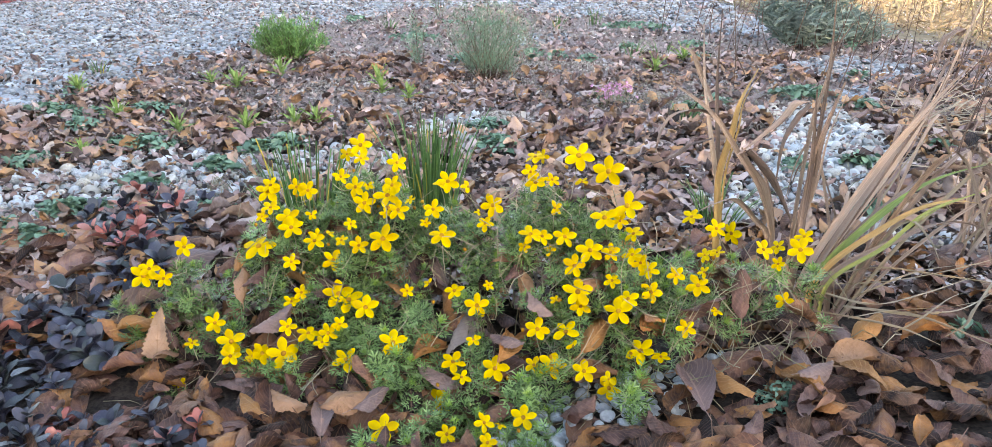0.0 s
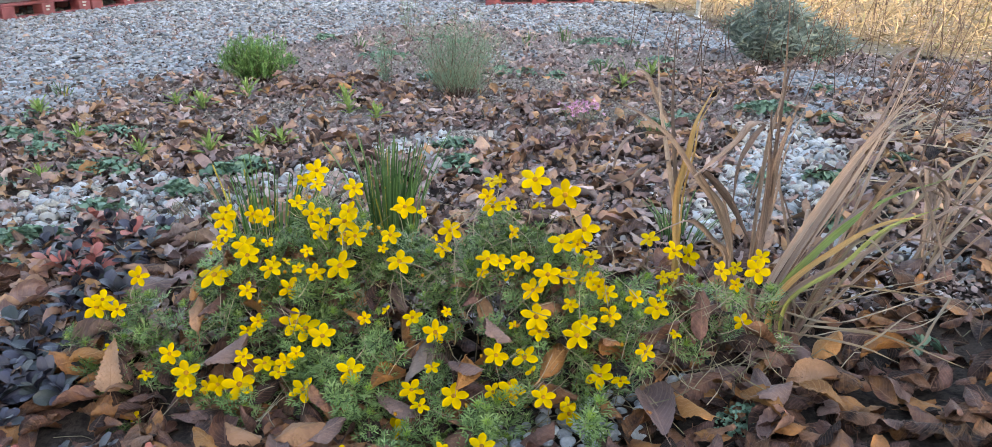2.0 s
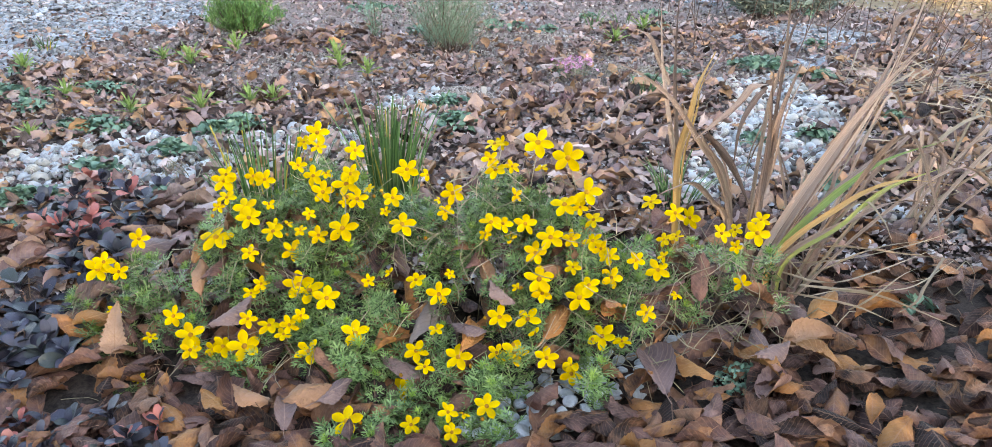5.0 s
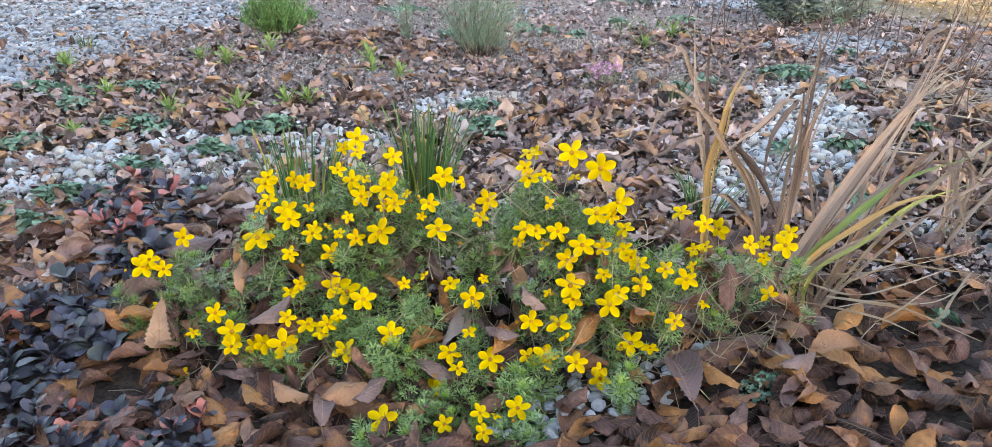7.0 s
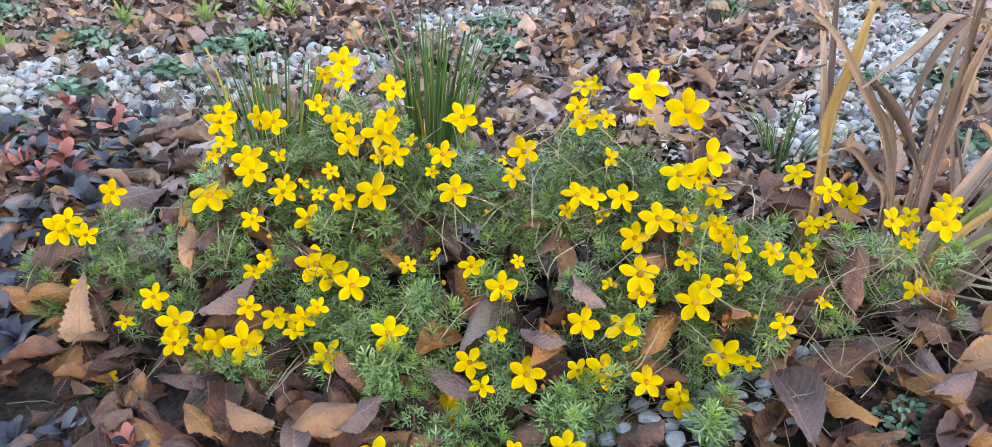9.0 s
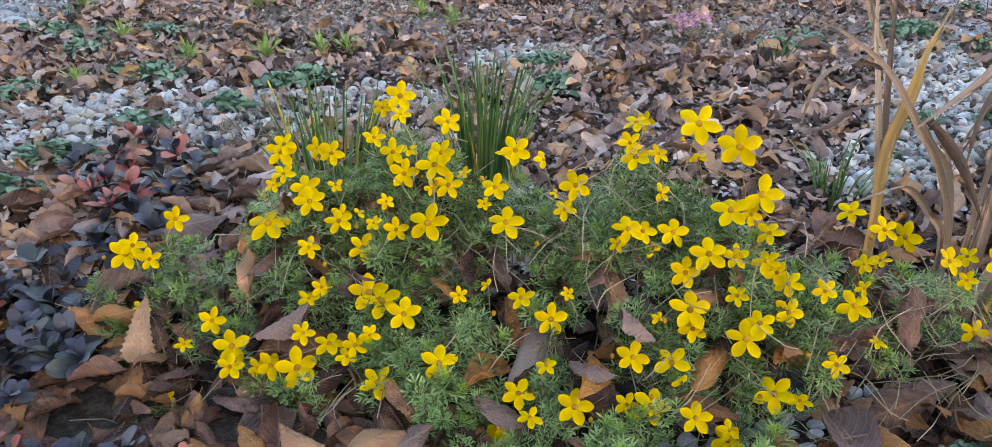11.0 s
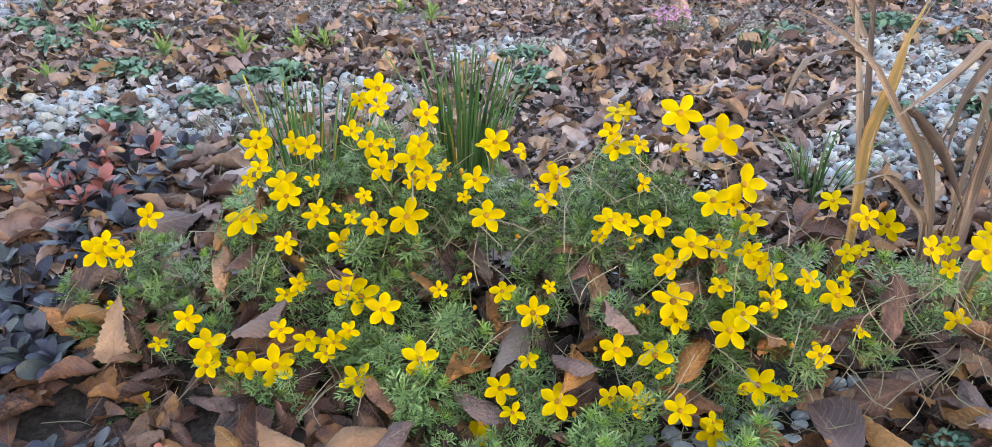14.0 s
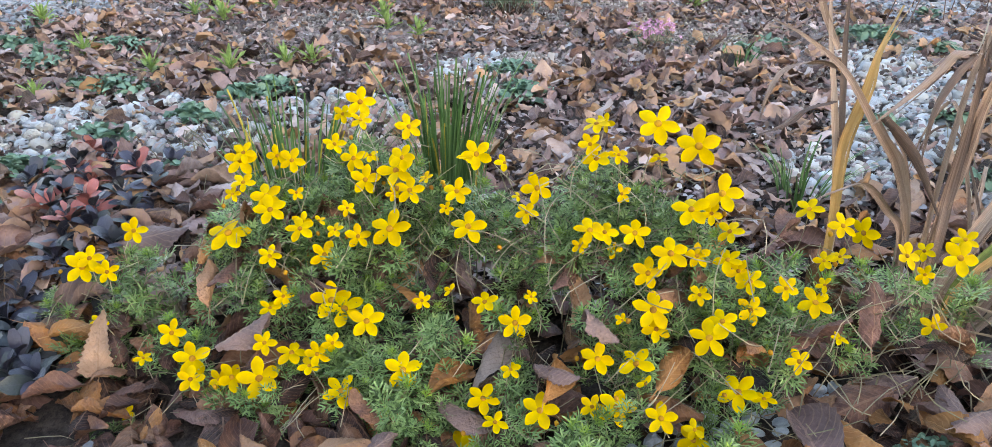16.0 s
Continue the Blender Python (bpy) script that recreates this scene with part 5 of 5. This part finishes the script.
y = 3.4 + 10 * g.random(n * 2) ** 1.7
x = g.uniform(1.4, 2.5 + 0.62 * y, n * 2)
keep = inside(FIELD, x + 0.2 * wobble(x, y, 3, 1), y + 0.2 * wobble(x, y, 3, 2))
x, y = x[keep][:n], y[keep][:n]
n = len(x)
V, F, uv = ribbon([(0, 0, 0), (0.12, 0, 0.3), (0.45, 0.05, 0.5), (0.95, 0.1, 0.42)], 0.034, 5, 0.3, (0, 1, 0))
W, G, U = spread(V, F, uv, np.stack([x, y, ground_z(x, y)], -1), turns(g.normal(0.3, 1.4, n), g.normal(0, 0.6, n), g.normal(0.15, 0.45, n)), (g.uniform(0.1, 0.3, n) * (0.85 + y * 0.03))[:, None])
W[:, 2] = np.maximum(W[:, 2], 0.004)
tagged(new("dry_grass", mesh_of("dry_grass", W, G, hay_mat, U)), "sunlit yellow dry grass at the garden's edge", "grass", kind="stuff")

# ---- house behind, unseen and assumed, whose shade covers the bed ----
s = Soup()
box_into(s, (-30, -24, 0), (8.5, -14, 9.0), 0.02)
house = thing("house", (0, -14, 0), "unseen plain house, assumed behind the garden to shade the bed", "house")
part("wall", s.mesh("wall", plaster, False), house, "", Matrix.Translation((0, 14, 0)))
s = Soup()
box_into(s, (-30.3, -24.3, 9.0), (8.8, -13.7, 9.25), 0.02)
part("roof", s.mesh("roof", tarp_mat, False), house, "", Matrix.Translation((0, 14, 0)))

# ---- fallen leaves ----
rg = np.random.default_rng(5)
litter = thing("leaf_litter", (0, 1.2, 0), "carpet of brown and mauve dead leaves on soil", "dead leaves", kind="stuff")
LO = np.array([0, 1.2, 0])
near_leaves = []
for k in range(16):
    ln = rg.uniform(0.075, 0.115)
    near_leaves.append(leaf_shape(rg, ln, ln * rg.uniform(0.6, 0.85), 19, rg.choice([-1, -1, -1, 1]) * rg.uniform(0.5, 2.2), -abs(rg.normal()) * 0.6, rg.normal() * 0.6, 0.022, 0.0012))
far_leaves = []
for k in range(12):
    ln = rg.uniform(0.06, 0.095)
    far_leaves.append(leaf_shape(rg, ln, ln * rg.uniform(0.5, 0.85), 7, rg.choice([-1, -1, 1]) * rg.uniform(0.3, 1.6), -0.3 + rg.normal() * 0.6, rg.normal() * 0.8, 0.09, 0.0035, False))

KIND = {"wedge": (leaf_pale, "pale tan triangular dead leaf standing upright"), "tan": (leaf_tan, "pale tan curled dead leaf with toothed edge"), "rust": (leaf_rust, "rust-orange curled dead leaf"), "mauve": (leaf_mauve, "mauve-brown dead leaf with clear veins"), "grey": (leaf_grey, "grey-brown fan-ribbed dead leaf")}
g = np.random.default_rng(15)
for x, y, z, ln, yaw, tilt, roll, kind in HERO:
    ln, tilt, roll = (ln * (0.92 if x > 0.25 else 0.72), tilt * 0.5, roll * 0.6) if y < 1.0 else (ln * 0.95, tilt, roll)
    V, F, uv = leaf_shape(g, ln, ln * (0.85 if kind == "wedge" else 0.7), 23, 0.3 if kind == "wedge" else g.choice([-1, -1, 1]) * g.uniform(0.6, 1.7), -abs(g.normal()) * 0.6, 0.1 if kind == "wedge" else g.normal() * 0.9, 0.1 if kind == "wedge" else 0.025, 0.0008, wedge=kind == "wedge")
    R = turns([yaw], np.array([tilt]), np.array([roll]))[0]
    lift = max(0.0, float(ground_z(x, y)) + (0.05 if y < 1.0 else 0.015) - (z + (V @ R.T)[:, 2].min()))
    part("fallen_leaf", mesh_of("fallen_leaf", V, F, KIND[kind][0], uv), litter, KIND[kind][1], Matrix.LocRotScale(Vector((x, y - 1.2, z + lift)), Matrix(R.tolist()), None))

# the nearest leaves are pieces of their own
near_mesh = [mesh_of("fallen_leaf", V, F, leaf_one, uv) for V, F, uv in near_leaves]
count = 0
while count < 215:
    x, y = rg.uniform(-0.75, 0.85), rg.uniform(0.72, 1.16)
    if (abs(y - 0.9 - 0.55 * (x - 0.08)) < 0.04 and 0.02 < x < 0.27) or canopy(x, y)[1] < 0.042 or any(math.hypot(x - h[0], y - h[1]) < 0.035 for h in HERO):
        continue
    R = turns([rg.uniform(0, 6.3)], np.array([rg.normal() * 0.17 - 0.05]), np.array([rg.normal() * 0.2]))[0]
    s = rg.uniform(0.5, 0.95)
    part("fallen_leaf", near_mesh[int(rg.integers(16))], litter, "", Matrix.LocRotScale(Vector((x, y - 1.2, float(ground_z(x, y)) + rg.uniform(0.014, 0.05))), Matrix(R.tolist()), (s, s, s)))
    count += 1

# leaves caught in the flowering plants
while count < 296:
    k = rg.integers(len(ALL))
    x, y = ALL[k, 0] + rg.normal() * 0.05, ALL[k, 1] + rg.normal() * 0.04
    top, d = canopy(x, y)
    R = turns([rg.uniform(0, 6.3)], np.array([rg.normal() * 0.6 + 0.35]), np.array([rg.normal() * 0.5]))[0]
    s = rg.uniform(0.6, 0.95)
    z = max(float(ground_z(x, y)) + 0.02, top - rg.uniform(0.05, 0.105))
    part("fallen_leaf", near_mesh[int(rg.integers(16))], litter, "", Matrix.LocRotScale(Vector((x, y - 1.2, z)), Matrix(R.tolist()), (s, s, s)))
    count += 1


def carpet(name, shapes, n, area, dens, up, tilt, mat):
    """Leaves too many to pick apart."""
    x, y = rg.uniform(area[0], area[1], n), rg.uniform(area[2], area[3], n)
    share = gravel_share(x, y)
    if name == "outer_leaves":
        far = ~((np.abs(x - 0.2) < 1.65) & (y > 0.6))
        x, y, share, n = x[far], y[far], share[far], int(far.sum())
    keep = rg.random(n) < dens * np.where(share > 0.9, 0.05, np.where(share > 0, (1 - share) * 0.62, 1.0)) * np.where(inside(BUGLE_A, x, y) & (y > 1.15), 0.48, np.where(inside(BUGLE_A, x, y) | inside(BUGLE_B, x, y), 0.34, 1.0)) * np.where((y > 2.7) & (share <= 0), 0.6 + 0.4 * np.tanh(1.6 * wobble(x, y, 3.7, 0.9) - 0.25 * (y - 2.9)), 1.0)
    # the litter thins out raggedly at its rim
    rim = 0.35 * wobble(x, y, 1.9, 0.4) + 0.2 * wobble(x, y, 6.0, 1.1)
    reach = np.hypot(x - 0.1, (y - 1.0) * 1.05) if name == "outer_leaves" else np.abs(x + 0.05)
    keep &= rg.random(n) < np.clip((3.0 + 0.12 * np.maximum(y - 3, 0) + rim - reach) / 0.9, 0, 1)
    keep &= ~inside(FIELD, x + 0.2, y) | (rg.random(n) < 0.08)
    keep &= ~ellipse(x, y, 0.64, 2.9, 0.24, 0.13) | (rg.random(n) < 0.4)
    keep &= ~(ellipse(x, y, -0.02, 2.66, 0.14, 0.11) | ((np.abs(y - 0.9 - 0.55 * (x - 0.08)) < 0.04) & (x > 0.02) & (x < 0.27))) | (rg.random(n) < 0.1)
    x, y = x[keep], y[keep]
    pick = rg.integers(0, len(shapes), len(x))
    s = Soup()
    for k, (V, F, uv) in enumerate(shapes):
        sel = pick == k
        m = int(sel.sum())
        at = np.stack([x[sel], y[sel], ground_z(x[sel], y[sel]) + rg.uniform(*up, m)], -1) - LO
        s.add(*spread(V, F, uv, at, turns(rg.uniform(0, 6.3, m), rg.normal(size=m) * tilt, rg.normal(size=m) * tilt), (rg.uniform(0.5, 1.1, m) * np.where(y[sel] > 2.8, 0.85, 1.0) * (0.85 if name in ("far_leaves", "near_leaves") else 1.0))[:, None]))
    tagged(part(name, s.mesh(name, mat), litter), kind="stuff")


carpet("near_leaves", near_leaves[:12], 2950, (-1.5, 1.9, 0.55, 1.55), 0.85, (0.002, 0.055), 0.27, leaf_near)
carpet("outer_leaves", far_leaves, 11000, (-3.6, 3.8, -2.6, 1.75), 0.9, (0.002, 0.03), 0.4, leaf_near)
carpet("edge_leaves", near_leaves[:8], 420, (-1.7, -0.5, 1.28, 1.75), 0.95, (0.01, 0.045), 0.28, leaf_many)
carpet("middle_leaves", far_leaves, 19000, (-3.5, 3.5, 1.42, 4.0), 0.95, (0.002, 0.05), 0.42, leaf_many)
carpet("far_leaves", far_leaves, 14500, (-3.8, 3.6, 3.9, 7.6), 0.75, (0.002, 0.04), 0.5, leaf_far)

# ---- white gravel ----
rg = np.random.default_rng(6)
gravel = thing("white_gravel", (0, 2.0, 0), "white crushed marble gravel on soil", "gravel", kind="stuff")
GO = np.array([0, 2.0, 0])
stones_fine = [ball(rg) for _ in range(10)]
stones_low = [ball(rg, 0.2, False) for _ in range(8)]
stone_mesh = [mesh_of("pebble", V, F, white_piece) for V, F in stones_fine]
count = 0
spots = []
x, y = rg.uniform(-1.8, 1.4, 16000), rg.uniform(1.5, 2.95, 16000)
share = gravel_share(x, y)
for px, py, sh in zip(x, y, share):
    if sh <= 0 or rg.random() > sh:
        continue
    r = rg.uniform(0.01, 0.025) if px < 0.2 else rg.uniform(0.013, 0.025)
    if any((px - a) ** 2 + (py - b) ** 2 < (0.8 * (r + c)) ** 2 for a, b, c in spots):
        continue
    spots.append((px, py, r))
own = spots[:300]
for px, py, r in own:
    part("pebble", stone_mesh[int(rg.integers(10))], gravel, "", Matrix.LocRotScale(Vector((px, py - 2.0, float(ground_z(px, py)) + r * rg.uniform(0.2, 0.5))), Euler((rg.normal() * 0.4, rg.normal() * 0.4, rg.uniform(0, 6.3))), (r * 1.2, r, r * 0.7)))


def stones(name, shapes, at, size, mat, parent, origin, flat=False):
    s = Soup()
    pick = rg.integers(0, len(shapes), len(at))
    for k, (V, F) in enumerate(shapes):
        sel = pick == k
        m = int(sel.sum())
        if m:
            W, G, _ = spread(V, F, None, at[sel] - origin, turns(rg.uniform(0, 6.3, m), rg.normal(size=m) * 0.25, rg.normal(size=m) * 0.25) if flat else turns(rg.uniform(0, 6.3, m), rg.uniform(0, 6.3, m), rg.uniform(0, 6.3, m)), size[sel][:, None] * ([1.25, 1.0, 0.55] if flat else [1.0, 1.0, 1.0]))
            s.add(W, G)
    me = s.mesh(name, mat, name == "middle_pebbles")
    if parent:
        return tagged(part(name, me, parent), kind="stuff")
    return new(name, me)


n = 5500
x, y = rg.uniform(-1.8, 1.4, n), rg.uniform(1.45, 2.95, n)
keep = rg.random(n) < gravel_share(x, y)
x, y = x[keep], y[keep]
r = rg.uniform(0.005, 0.011, len(x))
stones("small_pebbles", stones_low, np.stack([x, y, ground_z(x, y) + r * 0.4], -1), r, white_stone, gravel, GO)
rest = np.array(spots[300:])
stones("middle_pebbles", stones_fine, np.stack([rest[:, 0], rest[:, 1], ground_z(rest[:, 0], rest[:, 1]) + rest[:, 2] * 0.4], -1), rest[:, 2], white_stone, gravel, GO)
n = 40000
y = 2.95 + 8.0 * rg.random(n) ** 1.5
x = rg.uniform(-0.62 * y - 0.5, 2.2)
share = gravel_share(x, y)
keep = (rg.random(n) < share) & (y < 11)
x, y = x[keep], y[keep]
r = rg.uniform(0.01, 0.025, len(x))
stones("far_pebbles", stones_low, np.stack([x, y, ground_z(x, y) + r * rg.uniform(0.1, 0.45, len(x))], -1), r, court_stone, gravel, GO, True)

# crumbs of leaf and small stones between the leaves
n = 40000
y = 1.3 + 6.0 * rg.random(n) ** 1.6
x = rg.uniform(-0.62 * y - 0.3, 0.6 * y + 0.3)
V = np.array([[-0.3, -0.45, 0.05], [0.25, -0.5, 0.0], [0.36, 0.05, 0.16], [-0.4, 0.0, 0.2], [0.16, 0.5, 0.02], [-0.14, 0.42, 0.06]])
F, uv = np.array([[0, 1, 2, 3], [3, 2, 4, 5]]), V[:, :2] + 0.5
W, G, U = spread(V, F, uv, np.stack([x, y - 2.0, ground_z(x, y) + rg.uniform(0.002, 0.035, n)], -1), turns(rg.uniform(0, 6.3, n), rg.normal(size=n) * 0.5, rg.normal(size=n) * 0.5), rg.uniform(0.007, 0.021, n)[:, None])
cr = tagged(new("leaf_crumbs", mesh_of("leaf_crumbs", W, G, bit_mat, U, smooth=False)), "crumbled leaf bits scattered over soil and gravel", "debris", kind="stuff")
cr.location = (0, 2.0, 0)

# grey pebbles at the foot of the flowers
count = 0
gp = thing("grey_gravel", (0.19, 0.985, float(ground_z(0.19, 0.985))), "grey rounded pebbles showing between leaves and flowers", "gravel")
grey_mesh = [mesh_of("pebble", V, F, grey_stone, smooth=False) for V, F in stones_fine]
done = []
for _ in range(1500):
    k = rg.random() ** 2.2
    px, py = 0.08 + 0.31 * k + rg.normal() * 0.035, 0.9 + 0.17 * k + rg.normal() * 0.028
    r = rg.uniform(0.011, 0.019) * (1 - 0.3 * k)
    if any((px - a) ** 2 + (py - b) ** 2 < (0.85 * (r + c)) ** 2 for a, b, c in done) or (px > 0.27 and rg.random() < 0.8):
        continue
    done.append((px, py, r))
    part("pebble", grey_mesh[int(rg.integers(10))], gp, "", Matrix.LocRotScale(Vector((px - 0.19, py - 0.985, float(ground_z(px, py)) - gp.location.z + r * 0.4 + 0.012)), Euler((rg.normal() * 0.3, rg.normal() * 0.3, rg.uniform(0, 6.3))), (r * 1.25, r, r * 0.7)))

# fine pale stones in the thin litter
n = 17000
y = 2.3 + 4.6 * rg.random(n) ** 1.3
x = rg.uniform(-0.6 * y, 0.55 * y)
keep = wobble(x, y, 3.7, 0.9) < 0.35
x, y = x[keep], y[keep]
r = rg.uniform(0.003, 0.009, len(x))
o = stones("fine_gravel", stones_low, np.stack([x, y, ground_z(x, y) + r * 0.5 + 0.002], -1), r, grit_mat, None, np.array([0, 3.0, 0]))
o.location = (0, 3.0, 0)
tagged(o, "fine pale stones scattered over bare soil", "gravel", kind="stuff")

# grit
for cx, cy, rx, ry, n in [(-0.02, 2.68, 0.12, 0.085, 1100), (-0.68, 3.3, 0.2, 0.13, 900), (0.64, 2.95, 0.25, 0.13, 1300), (0.3, 3.6, 0.5, 0.3, 1500)]:
    a, q = rg.uniform(0, 6.28, n), np.sqrt(rg.random(n))
    x, y = cx + rx * q * np.cos(a), cy + ry * q * np.sin(a)
    r = rg.uniform(0.002, 0.0055, n)
    o = stones("grit_patch", stones_low, np.stack([x, y, ground_z(x, y) + r * 0.6 + 0.034 * (1 - q * q)], -1), r, grit_mat, None, np.array([cx, cy, 0]))
    o.location = (cx, cy, 0)
    tagged(o, "patch of pale coarse grit in the litter", "grit", "grit patches", "stuff")

# a white plant label
s = Soup()
box_into(s, (-0.011, -0.0008, 0), (0.011, 0.0008, 0.032), 0.0006)
lb = tagged(new("plant_label", s.mesh("plant_label", label_mat, False)), "small white plastic plant label stuck in litter", "label")
lb.matrix_world = pose(0.06, 2.66, 0.012, -14, 12, 25)

# fine twigs and dead grass over the litter
g = np.random.default_rng(88)
for kx, ky, sx, sy, n, label in [(-0.72, 1.85, 0.12, 0.06, 40, "wisp of pale dead grass beside gravel"), (-0.95, 2.65, 0.12, 0.08, 40, "wisp of pale dead grass in the litter"), (0.6, 2.9, 0.3, 0.2, 70, "scattered pale dead grass over grit"), (0.5, 1.12, 0.1, 0.06, 26, "tangle of grey dead stems beside the flowers"), (1.2, 1.7, 0.3, 0.25, 80, "scattered straw stems over dead leaves")]:
    s = Soup()
    for _ in range(n):
        p = np.array([g.normal() * sx, g.normal() * sy, 0])
        zb = float(ground_z(kx + p[0], ky + p[1])) - float(ground_z(kx, ky))
        a, l = g.uniform(0, 6.3), g.uniform(0.04, 0.11)
        d = np.array([math.cos(a) * l, math.sin(a) * l * 0.6, 0])
        s.add(*tube([p + [0, 0, zb + 0.006], p + d * 0.5 + [0, 0, zb + g.uniform(0.03, 0.06)], p + d + [0, 0, zb + g.uniform(0.02, 0.05)]], 0.0013, 0.0008, 5, 3))
    o = tagged(new("dead_grass", s.mesh("dead_grass", stem_mat)), label, "dead grass", "dead grass wisps", "stuff")
    o.location = (kx, ky, float(ground_z(kx, ky)))
